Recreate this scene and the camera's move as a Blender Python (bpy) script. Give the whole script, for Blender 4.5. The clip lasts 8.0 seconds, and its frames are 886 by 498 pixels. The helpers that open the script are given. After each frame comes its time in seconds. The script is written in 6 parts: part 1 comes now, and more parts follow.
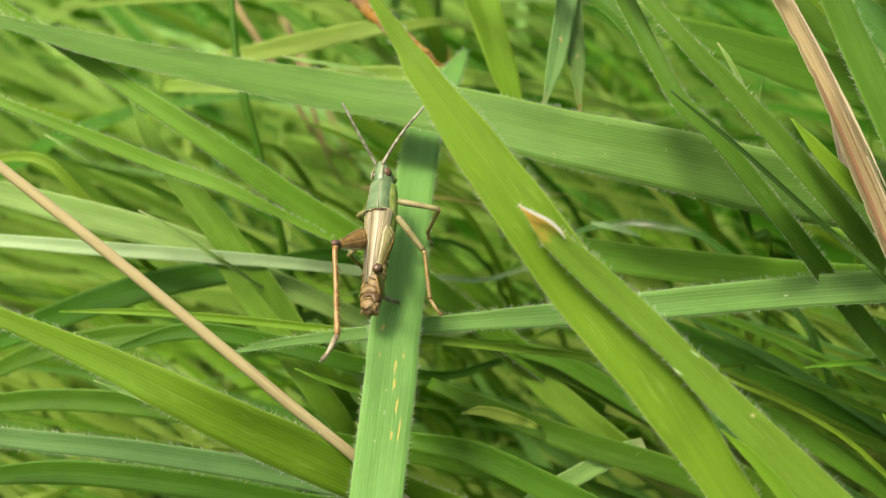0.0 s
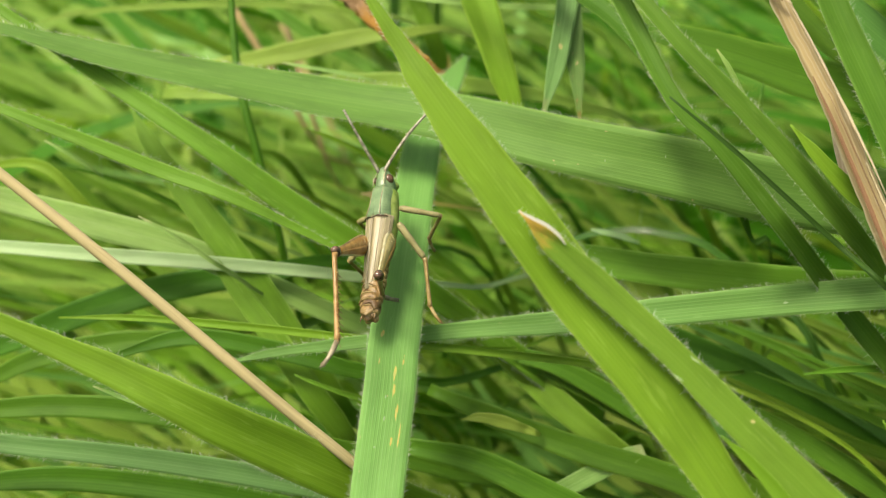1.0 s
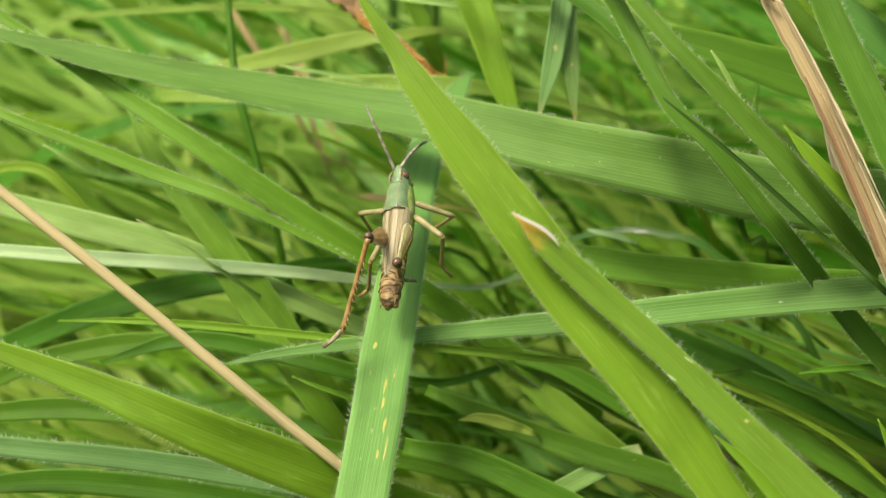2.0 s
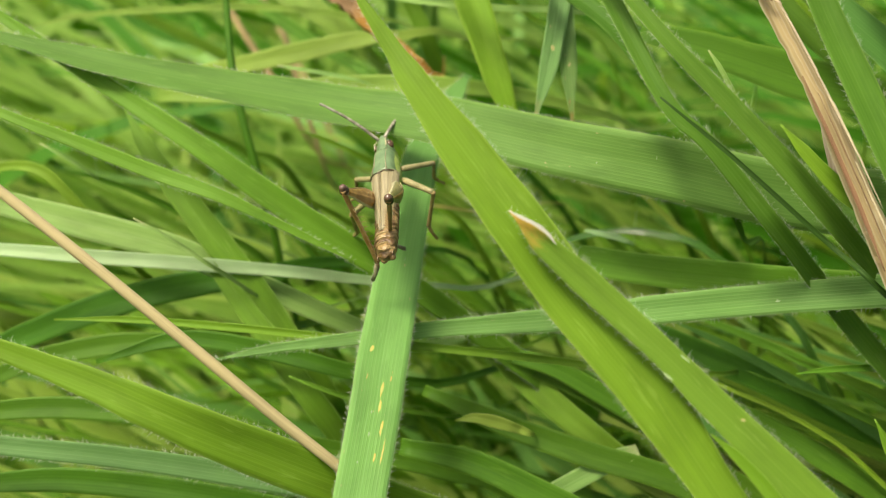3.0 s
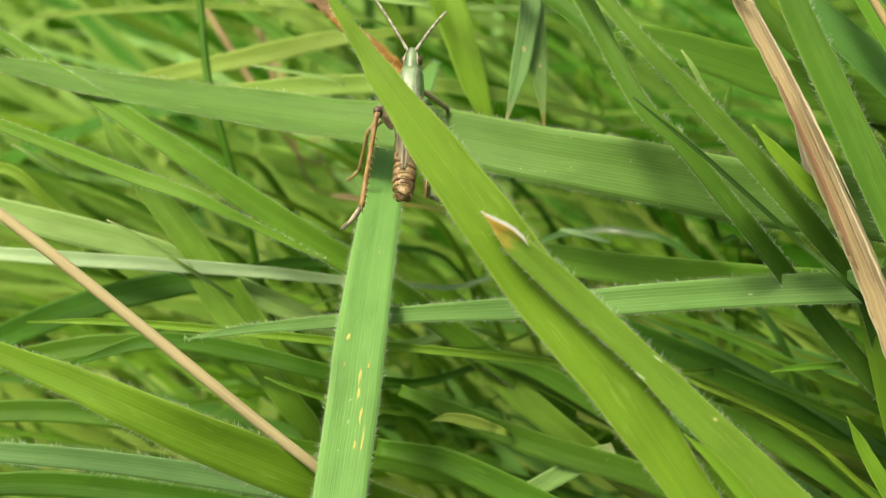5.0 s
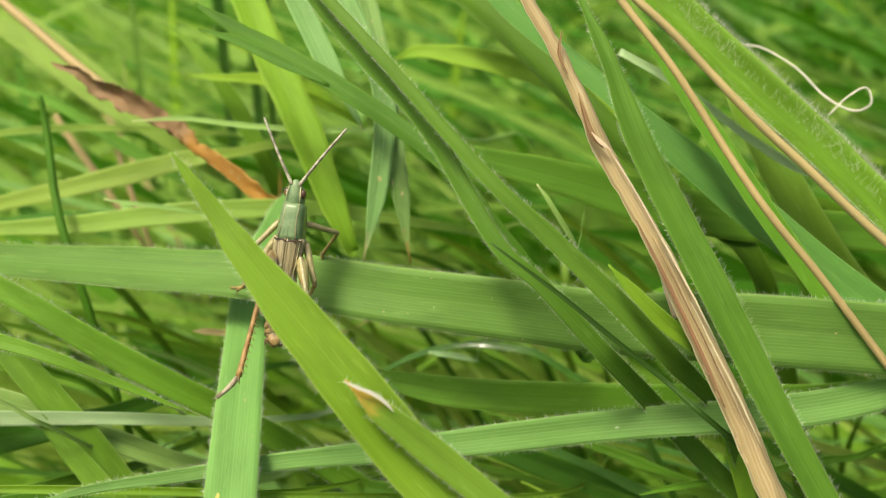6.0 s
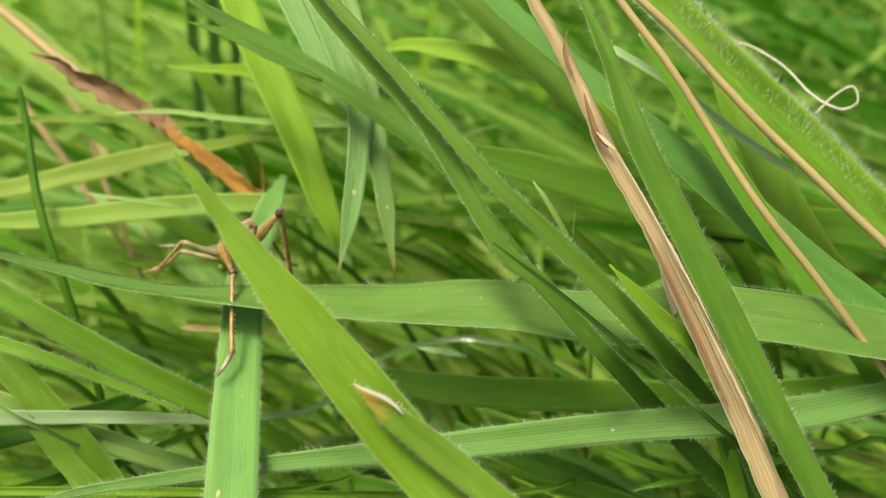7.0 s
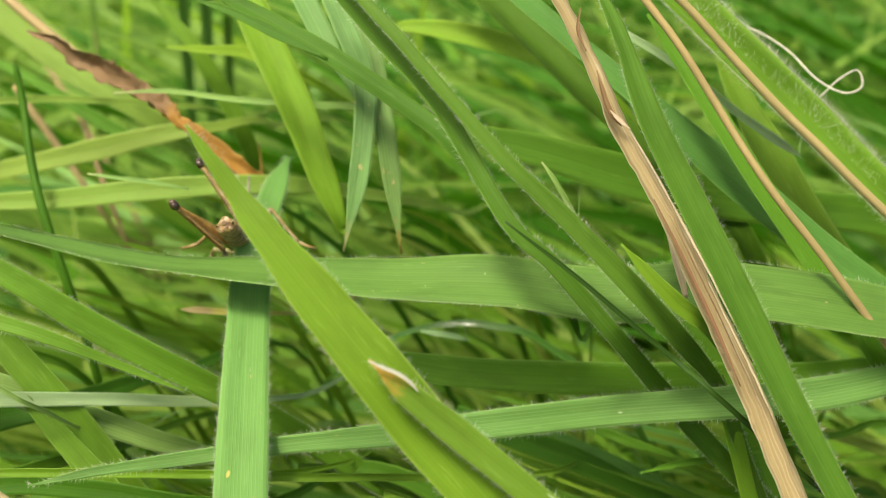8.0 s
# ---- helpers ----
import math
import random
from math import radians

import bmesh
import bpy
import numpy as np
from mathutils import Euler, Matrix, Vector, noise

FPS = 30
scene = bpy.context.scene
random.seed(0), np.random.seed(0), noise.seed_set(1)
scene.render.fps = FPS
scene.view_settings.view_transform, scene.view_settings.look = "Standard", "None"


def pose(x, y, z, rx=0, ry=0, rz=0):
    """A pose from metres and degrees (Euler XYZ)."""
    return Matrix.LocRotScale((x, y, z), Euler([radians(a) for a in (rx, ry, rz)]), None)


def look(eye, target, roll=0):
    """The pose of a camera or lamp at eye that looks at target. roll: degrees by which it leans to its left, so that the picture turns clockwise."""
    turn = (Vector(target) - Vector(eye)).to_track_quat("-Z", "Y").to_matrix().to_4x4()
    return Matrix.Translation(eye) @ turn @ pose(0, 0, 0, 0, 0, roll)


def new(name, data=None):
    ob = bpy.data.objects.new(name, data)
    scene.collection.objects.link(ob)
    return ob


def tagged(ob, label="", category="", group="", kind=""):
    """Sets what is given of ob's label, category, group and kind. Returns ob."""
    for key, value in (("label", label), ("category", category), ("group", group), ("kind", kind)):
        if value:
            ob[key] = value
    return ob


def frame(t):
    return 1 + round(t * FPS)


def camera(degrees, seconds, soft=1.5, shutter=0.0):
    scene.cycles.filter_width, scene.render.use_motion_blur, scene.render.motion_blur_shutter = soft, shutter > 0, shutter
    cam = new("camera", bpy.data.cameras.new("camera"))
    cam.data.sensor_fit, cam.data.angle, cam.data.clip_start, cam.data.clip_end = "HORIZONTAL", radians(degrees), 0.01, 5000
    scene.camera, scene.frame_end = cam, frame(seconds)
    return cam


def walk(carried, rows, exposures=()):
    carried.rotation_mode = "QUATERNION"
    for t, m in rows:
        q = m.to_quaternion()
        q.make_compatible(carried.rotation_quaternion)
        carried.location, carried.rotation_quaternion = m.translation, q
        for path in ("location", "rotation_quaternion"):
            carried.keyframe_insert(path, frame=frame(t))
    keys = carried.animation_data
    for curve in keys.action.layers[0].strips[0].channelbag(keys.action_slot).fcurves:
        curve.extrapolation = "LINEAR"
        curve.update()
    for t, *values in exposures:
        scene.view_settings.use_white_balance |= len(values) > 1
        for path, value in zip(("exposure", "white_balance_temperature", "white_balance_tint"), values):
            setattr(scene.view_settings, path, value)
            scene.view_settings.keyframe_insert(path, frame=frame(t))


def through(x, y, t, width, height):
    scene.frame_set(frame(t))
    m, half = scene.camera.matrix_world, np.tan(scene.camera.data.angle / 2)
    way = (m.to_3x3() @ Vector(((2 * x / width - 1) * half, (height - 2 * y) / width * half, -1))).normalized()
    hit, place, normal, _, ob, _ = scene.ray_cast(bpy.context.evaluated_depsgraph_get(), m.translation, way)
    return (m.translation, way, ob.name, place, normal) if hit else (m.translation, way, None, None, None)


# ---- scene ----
cam = camera(45, 8.0, soft=1.0, shutter=0.12)
cam.data.dof.use_dof, cam.data.dof.focus_distance, cam.data.dof.aperture_fstop = True, 0.129, 25.0
PATH = [
    (0.0, pose(0.00007, -0.11294, 0.20303, 64.606, -0.072, 0.075)),
    (0.5, pose(-0.00000, -0.11300, 0.20300, 65.000, -0.000, 0.000)),
    (1.0, pose(-0.00008, -0.11305, 0.20290, 65.005, -0.150, 0.033)),
    (1.5, pose(0.00048, -0.11346, 0.20359, 64.936, 0.258, 0.058)),
    (3.0, pose(0.00108, -0.11365, 0.20270, 65.229, 0.054, 0.056)),
    (3.5, pose(0.00137, -0.11382, 0.20284, 65.283, 0.057, 0.154)),
    (4.0, pose(0.00113, -0.11398, 0.20325, 65.824, 0.299, 0.386)),
    (5.3, pose(0.00319, -0.11286, 0.20310, 64.926, -0.274, -1.354)),
    (5.5, pose(0.00515, -0.11160, 0.20355, 65.172, -0.143, -2.518)),
    (5.6, pose(0.00549, -0.10970, 0.20629, 65.111, 0.191, -4.258)),
    (5.7, pose(0.00592, -0.10806, 0.20818, 65.376, 0.235, -5.255)),
    (5.8, pose(0.00590, -0.10858, 0.21213, 65.697, 0.289, -6.653)),
    (5.9, pose(0.00611, -0.10797, 0.21296, 66.919, 0.691, -7.371)),
    (6.0, pose(0.00402, -0.10744, 0.21396, 67.479, -0.205, -8.129)),
    (6.5, pose(0.00050, -0.10498, 0.21586, 66.047, -0.967, -9.899)),
    (7.0, pose(-0.00160, -0.10528, 0.21539, 66.624, -1.292, -10.483)),
    (7.5, pose(-0.00468, -0.10453, 0.21529, 66.630, -1.641, -10.993)),
    (8.0, pose(-0.00528, -0.10429, 0.21308, 66.387, -1.994, -11.469)),
]
walk(cam, PATH, exposures=[(0.0, 0.70, 7250, 8), (8.0, 0.70, 7250, 8)])

# ---- light: bright thin cloud, soft sun from high on the left ----
SUN_EL, SUN_AZ = radians(63), radians(-128)
world = bpy.data.worlds.new("sky")
scene.world = world
world.use_nodes = True
sky = world.node_tree.nodes.new("ShaderNodeTexSky")
sky.sky_type, sky.sun_disc, sky.sun_elevation, sky.sun_rotation = "NISHITA", False, SUN_EL, SUN_AZ
sky.air_density, sky.dust_density = 1.0, 7.0
world.node_tree.links.new(sky.outputs[0], world.node_tree.nodes["Background"].inputs[0])
world.node_tree.nodes["Background"].inputs[1].default_value = 0.135
sun = new("sun", bpy.data.lights.new("sun", "SUN"))
sun.data.energy, sun.data.angle, sun.data.color = 2.65, radians(14), (1.0, 0.96, 0.88)
sun.matrix_world = look((math.sin(SUN_AZ) * math.cos(SUN_EL), math.cos(SUN_AZ) * math.cos(SUN_EL), math.sin(SUN_EL)), (0, 0, 0))


# ---- materials ----
def nodes(name):
    mat = bpy.data.materials.new(name)
    mat.use_nodes = True
    return mat, mat.node_tree.nodes, mat.node_tree.links, mat.node_tree.nodes["Principled BSDF"]


def rgb(c):
    return (c[0], c[1], c[2], 1.0)


def mixed(ns, ls, fac, a, b, mode="MIX"):
    """A colour mix; each of fac, a and b is a value, a colour or a socket."""
    m = ns.new("ShaderNodeMix")
    m.data_type, m.blend_type = "RGBA", mode
    for at, v in ((0, fac), (6, a), (7, b)):
        if isinstance(v, (int, float)):
            m.inputs[at].default_value = v
        elif isinstance(v, tuple):
            m.inputs[at].default_value = rgb(v)
        else:
            ls.new(v, m.inputs[at])
    return m.outputs[2]


def ramp(ns, ls, fac, lo, hi):
    r = ns.new("ShaderNodeMapRange")
    r.interpolation_type = "SMOOTHSTEP"
    r.inputs[1].default_value, r.inputs[2].default_value = lo, hi
    ls.new(fac, r.inputs[0])
    return r.outputs[0]


def grain(ns, ls, uv, sx, sy, detail=3.0, offset=None):
    """Noise on a UV map in millimetres, stretched along the blade."""
    m = ns.new("ShaderNodeMapping")
    m.inputs["Scale"].default_value = (sx, sy, 1)
    ls.new(uv, m.inputs[0])
    if offset is not None:
        ls.new(offset, m.inputs["Location"])
    n = ns.new("ShaderNodeTexNoise")
    n.inputs["Scale"].default_value, n.inputs["Detail"].default_value = 1.0, detail
    ls.new(m.outputs[0], n.inputs["Vector"])
    return n.outputs[0]


def leaf(name, dark, light, rib, tip=None, through=0.42, gloss=0.55, tip_at=0.1, spots=0.0, lined=1.0, shine=0.2):
    """A grass leaf: fine veins along it, mottling, a pale midrib, light that comes through."""
    mat, ns, ls, p = nodes(name)
    mm = ns.new("ShaderNodeUVMap")
    mm.uv_map = "mm"
    span = ns.new("ShaderNodeUVMap")
    span.uv_map = "span"
    parts = ns.new("ShaderNodeSeparateXYZ")
    ls.new(span.outputs[0], parts.inputs[0])
    info = ns.new("ShaderNodeObjectInfo")
    shift = ns.new("ShaderNodeMath")
    shift.operation = "MULTIPLY"
    shift.inputs[1].default_value = 97.0
    ls.new(info.outputs["Random"], shift.inputs[0])
    veins = grain(ns, ls, mm.outputs[0], 2.6, 0.03, 2.5, shift.outputs[0])
    fine = grain(ns, ls, mm.outputs[0], 9.0, 0.12, 2.0, shift.outputs[0])
    mottle = grain(ns, ls, mm.outputs[0], 0.35, 0.10, 4.0, shift.outputs[0])
    speck = grain(ns, ls, mm.outputs[0], 2.2, 0.9, 5.0, shift.outputs[0])
    flat = ns.new("ShaderNodeSeparateXYZ")
    ls.new(mm.outputs[0], flat.inputs[0])
    drift = ns.new("ShaderNodeMath")
    drift.operation = "MULTIPLY_ADD"
    drift.inputs[1].default_value = 3.2
    ls.new(veins, drift.inputs[0])
    turns = ns.new("ShaderNodeMath")
    turns.operation = "MULTIPLY_ADD"
    turns.inputs[1].default_value = 15.0
    ls.new(flat.outputs[0], turns.inputs[0])
    ls.new(drift.outputs[0], turns.inputs[2])
    rib_line = ns.new("ShaderNodeMath")
    rib_line.operation = "SINE"
    ls.new(turns.outputs[0], rib_line.inputs[0])
    lines = ramp(ns, ls, rib_line.outputs[0], 0.2, 1.0)
    col = mixed(ns, ls, ramp(ns, ls, veins, 0.10 - 0.5 * (1 - lined), 0.95 + 0.5 * (1 - lined)), dark, light)
    soft_line = ns.new("ShaderNodeMath")
    soft_line.operation = "MULTIPLY"
    soft_line.inputs[1].default_value = 0.20 * lined
    ls.new(lines, soft_line.inputs[0])
    col = mixed(ns, ls, soft_line.outputs[0], col, rib)
    col = mixed(ns, ls, ramp(ns, ls, fine, 0.55 + 0.2 * (1 - lined), 1.10 + 0.6 * (1 - lined)), col, rib)
    col = mixed(ns, ls, ramp(ns, ls, mottle, 0.42, 0.72), col, mixed(ns, ls, 0.32, col, tuple(0.5 * v for v in dark)))
    if spots:
        col = mixed(ns, ls, ramp(ns, ls, speck, 0.74 - spots, 0.80 - spots), col, (0.38, 0.36, 0.16))
    fleck = grain(ns, ls, mm.outputs[0], 1.6, 0.22, 3.0, shift.outputs[0])
    col = mixed(ns, ls, ramp(ns, ls, fleck, 0.60, 0.74), col, mixed(ns, ls, 0.28, col, rib))
    mid = ns.new("ShaderNodeMath")
    mid.operation = "ABSOLUTE"
    ls.new(parts.outputs[0], mid.inputs[0])
    col = mixed(ns, ls, ramp(ns, ls, mid.outputs[0], 0.06, 0.02), col, mixed(ns, ls, 0.22 * lined, col, rib))
    col = mixed(ns, ls, ramp(ns, ls, mid.outputs[0], 0.88, 1.0), col, mixed(ns, ls, 0.75, col, rib))
    if tip:
        wob = ns.new("ShaderNodeMath")
        wob.operation = "MULTIPLY_ADD"
        wob.inputs[1].default_value = -0.10
        ls.new(speck, wob.inputs[0])
        ls.new(parts.outputs[1], wob.inputs[2])
        col = mixed(ns, ls, ramp(ns, ls, wob.outputs[0], tip_at, tip_at - 0.09), col, tip)
    hue = ns.new("ShaderNodeHueSaturation")
    var = ns.new("ShaderNodeMapRange")
    var.inputs[3].default_value, var.inputs[4].default_value = 0.486, 0.514
    ls.new(info.outputs["Random"], var.inputs[0])
    ls.new(var.outputs[0], hue.inputs["Hue"])
    ls.new(col, hue.inputs["Color"])
    col = hue.outputs[0]
    ls.new(col, p.inputs["Base Color"])
    p.inputs["Roughness"].default_value = gloss
    p.inputs["Specular IOR Level"].default_value = shine
    bump = ns.new("ShaderNodeBump")
    bump.inputs["Strength"].default_value, bump.inputs["Distance"].default_value = 0.5 * lined, 0.00006
    ls.new(lines, bump.inputs["Height"])
    ls.new(bump.outputs[0], p.inputs["Normal"])
    back = ns.new("ShaderNodeBsdfTranslucent")
    ls.new(mixed(ns, ls, 1.0, col, (1.12, 1.15, 0.5), "MULTIPLY"), back.inputs[0])
    mix = ns.new("ShaderNodeMixShader")
    mix.inputs[0].default_value = through
    ls.new(p.outputs[0], mix.inputs[1])
    ls.new(back.outputs[0], mix.inputs[2])
    ls.new(mix.outputs[0], ns["Material Output"].inputs[0])
    return mat


def plain(name, a, b, scale, rough=0.5, bump=0.3, stretch=(1, 1, 1), through=0.0, spec=0.4):
    """A mottled surface in two colours, on the thing's own coordinates; scale in marks a metre."""
    mat, ns, ls, p = nodes(name)
    co = ns.new("ShaderNodeTexCoord")
    m = ns.new("ShaderNodeMapping")
    m.inputs["Scale"].default_value = stretch
    ls.new(co.outputs["Object"], m.inputs[0])
    outs = []
    for s in (scale, scale * 5.3):
        n = ns.new("ShaderNodeTexNoise")
        n.inputs["Scale"].default_value, n.inputs["Detail"].default_value = s, 4.0
        ls.new(m.outputs[0], n.inputs["Vector"])
        outs.append(n.outputs[0])
    col = mixed(ns, ls, ramp(ns, ls, outs[0], 0.35, 0.65), a, b)
    col = mixed(ns, ls, ramp(ns, ls, outs[1], 0.40, 0.80), col, mixed(ns, ls, 0.4, col, tuple(0.4 * v for v in a)))
    ls.new(col, p.inputs["Base Color"])
    p.inputs["Roughness"].default_value, p.inputs["Specular IOR Level"].default_value = rough, spec
    bp = ns.new("ShaderNodeBump")
    bp.inputs["Strength"].default_value, bp.inputs["Distance"].default_value = bump, 0.3 / scale
    ls.new(outs[1], bp.inputs["Height"])
    ls.new(bp.outputs[0], p.inputs["Normal"])
    if through:
        back = ns.new("ShaderNodeBsdfTranslucent")
        ls.new(col, back.inputs[0])
        mix = ns.new("ShaderNodeMixShader")
        mix.inputs[0].default_value = through
        ls.new(p.outputs[0], mix.inputs[1])
        ls.new(back.outputs[0], mix.inputs[2])
        ls.new(mix.outputs[0], ns["Material Output"].inputs[0])
    return mat


STRAW, RUST = (0.42, 0.36, 0.17), (0.34, 0.17, 0.03)
LEAF = {
    "host": leaf("light_bluish_leaf", (0.160, 0.345, 0.075), (0.215, 0.42, 0.105), (0.28, 0.49, 0.16), spots=0.03, lined=0.65),
    "mint": leaf("mint_leaf", (0.126, 0.289, 0.059), (0.173, 0.362, 0.087), (0.263, 0.462, 0.153), spots=0.02, lined=0.85),
    "blue": leaf("bluish_leaf", (0.094, 0.240, 0.039), (0.134, 0.310, 0.058), (0.215, 0.410, 0.108), spots=0.02, lined=0.6),
    "green": leaf("green_leaf", (0.115, 0.265, 0.017), (0.175, 0.36, 0.031), (0.27, 0.45, 0.09), lined=0.3),
    "green_dry": leaf("green_leaf_with_dry_tip", (0.115, 0.250, 0.019), (0.170, 0.335, 0.034), (0.27, 0.45, 0.09), tip=(0.50, 0.36, 0.06), tip_at=0.07, lined=0.3),
    "lime": leaf("lime_leaf", (0.139, 0.275, 0.014), (0.201, 0.365, 0.026), (0.33, 0.50, 0.085), through=0.42, lined=0.34),
    # dark green blades; low ones are kept this dark in place of shade
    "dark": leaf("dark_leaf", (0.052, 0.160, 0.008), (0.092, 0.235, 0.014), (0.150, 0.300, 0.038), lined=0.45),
    # near-black green gives the edge-on blade and undergrowth their shade by colour
    "deep": leaf("shade_toned_leaf", (0.022, 0.075, 0.008), (0.04, 0.115, 0.014), (0.08, 0.17, 0.03)),
    "dull": leaf("dull_leaf", (0.110, 0.225, 0.058), (0.155, 0.290, 0.082), (0.225, 0.375, 0.135), lined=0.5),
    "glossy": leaf("glossy_leaf", (0.040, 0.120, 0.014), (0.065, 0.170, 0.022), (0.12, 0.25, 0.05), through=0.25, gloss=0.15, lined=0.5, shine=0.6),
    "grey": leaf("grey_green_leaf", (0.165, 0.325, 0.088), (0.235, 0.415, 0.130), (0.32, 0.50, 0.19), spots=0.05),
    "grey_dry": leaf("grey_green_leaf_with_dry_tip", (0.165, 0.325, 0.088), (0.235, 0.415, 0.130), (0.32, 0.50, 0.19), tip=STRAW, tip_at=0.02, spots=0.06),
    "grey_rust": leaf("grey_green_leaf_with_rusty_tip", (0.150, 0.305, 0.072), (0.22, 0.39, 0.11), (0.30, 0.47, 0.16), tip=RUST, tip_at=0.02, spots=0.08),
    "pale": leaf("pale_leaf", (0.215, 0.400, 0.085), (0.310, 0.500, 0.140), (0.413, 0.580, 0.240), tip=(0.40, 0.47, 0.20), tip_at=0.05),
    "fresh": leaf("fresh_leaf", (0.205, 0.415, 0.030), (0.285, 0.520, 0.050), (0.396, 0.594, 0.085), through=0.5, lined=0.5),
    # sunlit haze put into a pale leaf colour; olive is its darker copy
    "haze": leaf("haze_toned_leaf", (0.222, 0.365, 0.050), (0.325, 0.475, 0.088), (0.41, 0.54, 0.16), through=0.5, lined=0.5),
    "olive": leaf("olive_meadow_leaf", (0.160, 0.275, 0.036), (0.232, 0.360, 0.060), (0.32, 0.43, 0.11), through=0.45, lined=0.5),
    "blade2": leaf("mid_green_leaf", (0.094, 0.205, 0.018), (0.147, 0.285, 0.030), (0.230, 0.370, 0.080), lined=0.4),
    # whitish colour stands in for glints and caught light on blades
    "strawwhite": leaf("glint_white_leaf", (0.302, 0.483, 0.218), (0.397, 0.567, 0.291), (0.473, 0.651, 0.382), gloss=0.4, lined=0.5),
    "straw": leaf("dry_leaf_tip", (0.40, 0.42, 0.09), (0.50, 0.48, 0.13), (0.60, 0.56, 0.20), tip=STRAW, tip_at=0.3),
    "strawsheath": leaf("dry_sheath", (0.27, 0.18, 0.085), (0.42, 0.315, 0.165), (0.58, 0.51, 0.36), through=0.15, gloss=0.5, lined=0.9),
    "stem": leaf("dry_stalk", (0.310, 0.241, 0.096), (0.370, 0.297, 0.128), (0.421, 0.353, 0.168), through=0.05, lined=0.3),
    "stem2": leaf("reddish_stalk", (0.310, 0.235, 0.100), (0.378, 0.298, 0.138), (0.439, 0.365, 0.192), through=0.05, lined=0.3),
    "stem3": leaf("pale_stalk", (0.39, 0.335, 0.155), (0.46, 0.40, 0.20), (0.52, 0.46, 0.25), through=0.05, lined=0.3),
    "strawpale": leaf("light_edge_and_highlight", (0.44, 0.35, 0.20), (0.56, 0.48, 0.33), (0.66, 0.60, 0.46), through=0.15),
    "strawdark": leaf("dark_sheath_fold", (0.13, 0.07, 0.03), (0.22, 0.13, 0.06), (0.30, 0.2, 0.1), through=0.1),
    "white": leaf("papery_torn_edge", (0.40, 0.40, 0.32), (0.60, 0.60, 0.52), (0.70, 0.70, 0.63), through=0.2),
    "thread": leaf("dry_tendril_skin", (0.62, 0.62, 0.48), (0.72, 0.72, 0.58), (0.80, 0.80, 0.68), through=0.1),
    "browned": leaf("browned_leaf", (0.27, 0.115, 0.022), (0.42, 0.21, 0.045), (0.48, 0.30, 0.10), tip=(0.27, 0.165, 0.088), tip_at=0.52, through=0.2, spots=0.1),
}
WORDS = {
    "haze": "pale grass blade toned for sunlit haze further back",
    "olive": "dull olive grass blade further back",
    "blue": "broad bluish-green grass blade with fine parallel veins",
    "host": "pale bluish-green grass blade with rusty spots under the grasshopper",
    "mint": "long light bluish-green grass blade lying across the others",
    "green": "fresh green grass blade among the tall meadow grass",
    "green_dry": "green grass blade with a torn white and yellow tip",
    "lime": "bright yellow-green grass blade lit from above",
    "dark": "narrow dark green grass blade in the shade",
    "deep": "thin grass blade with the shade of an edge-on leaf in its colour",
    "dull": "dull grey-green grass blade with short pale hairs",
    "glossy": "shiny dark green arched grass blade that mirrors the sky",
    "grey": "grey-green drooping grass blade with small pale spots",
    "grey_dry": "grey-green hanging grass blade with a dry straw tip",
    "grey_rust": "grey-green hanging grass blade with a rusty tip",
    "pale": "pale whitish-green thin grass blade",
    "fresh": "young bright green grass blade",
    "blade2": "broad mid-green grass blade beside a dry stalk",
    "strawwhite": "narrow grass blade with glints put into its whitish colour",
    "straw": "small yellowed grass blade with a dry tip",
    "strawsheath": "dry tan grass stalk with a split papery sheath",
    "stem": "thin dry golden grass stalk",
    "stem2": "thin dry reddish-tan grass stalk",
    "stem3": "smooth dry beige grass stalk leaning over the blades",
    "strawpale": "light papery sheath edge and painted highlights",
    "strawdark": "dark curled sheath fold",
    "white": "papery white torn leaf edge",
    "thread": "curled pale dry tendril caught on the grass",
    "browned": "withered brown and orange curled grass leaf",
}
HAIR = plain("leaf_hair", (0.64, 0.70, 0.50), (0.78, 0.82, 0.66), 900, 0.6, 0.0, through=0.5)
RIB = {k: plain("midrib_" + k, a, b, 300, 0.5, through=0.3) for k, a, b in (("green", (0.17, 0.33, 0.04), (0.22, 0.38, 0.06)), ("blue", (0.11, 0.27, 0.05), (0.15, 0.32, 0.07)), ("host", (0.19, 0.38, 0.09), (0.22, 0.42, 0.11)), ("lime", (0.20, 0.345, 0.012), (0.25, 0.41, 0.018)), ("dark", (0.08, 0.19, 0.02), (0.12, 0.24, 0.03)), ("strawsheath", (0.38, 0.25, 0.12), (0.56, 0.42, 0.26)), ("browned", (0.30, 0.13, 0.04), (0.42, 0.2, 0.06)))}
SPOT = plain("rust_spot", (0.34, 0.38, 0.09), (0.46, 0.37, 0.06), 2500, 0.7, 0.05)
YELLOW = plain("yellow_spot", (0.34, 0.36, 0.10), (0.46, 0.42, 0.16), 4000, 0.7)
SCAR = plain("white_scar", (0.27, 0.42, 0.15), (0.36, 0.48, 0.22), 4000, 0.7)
SOIL = plain("soil_and_litter", (0.030, 0.055, 0.012), (0.075, 0.095, 0.030), 60, 0.95, 0.8)


# ---- shapes ----
MM = 0.001


def part(name, bm, material, parent, label=""):
    """One mesh object under a thing or a part."""
    me = bpy.data.meshes.new(name)
    bm.to_mesh(me)
    bm.free()
    me.materials.append(material)
    me.shade_smooth()
    ob = new(name, me)
    ob.parent = parent
    return tagged(ob, label)


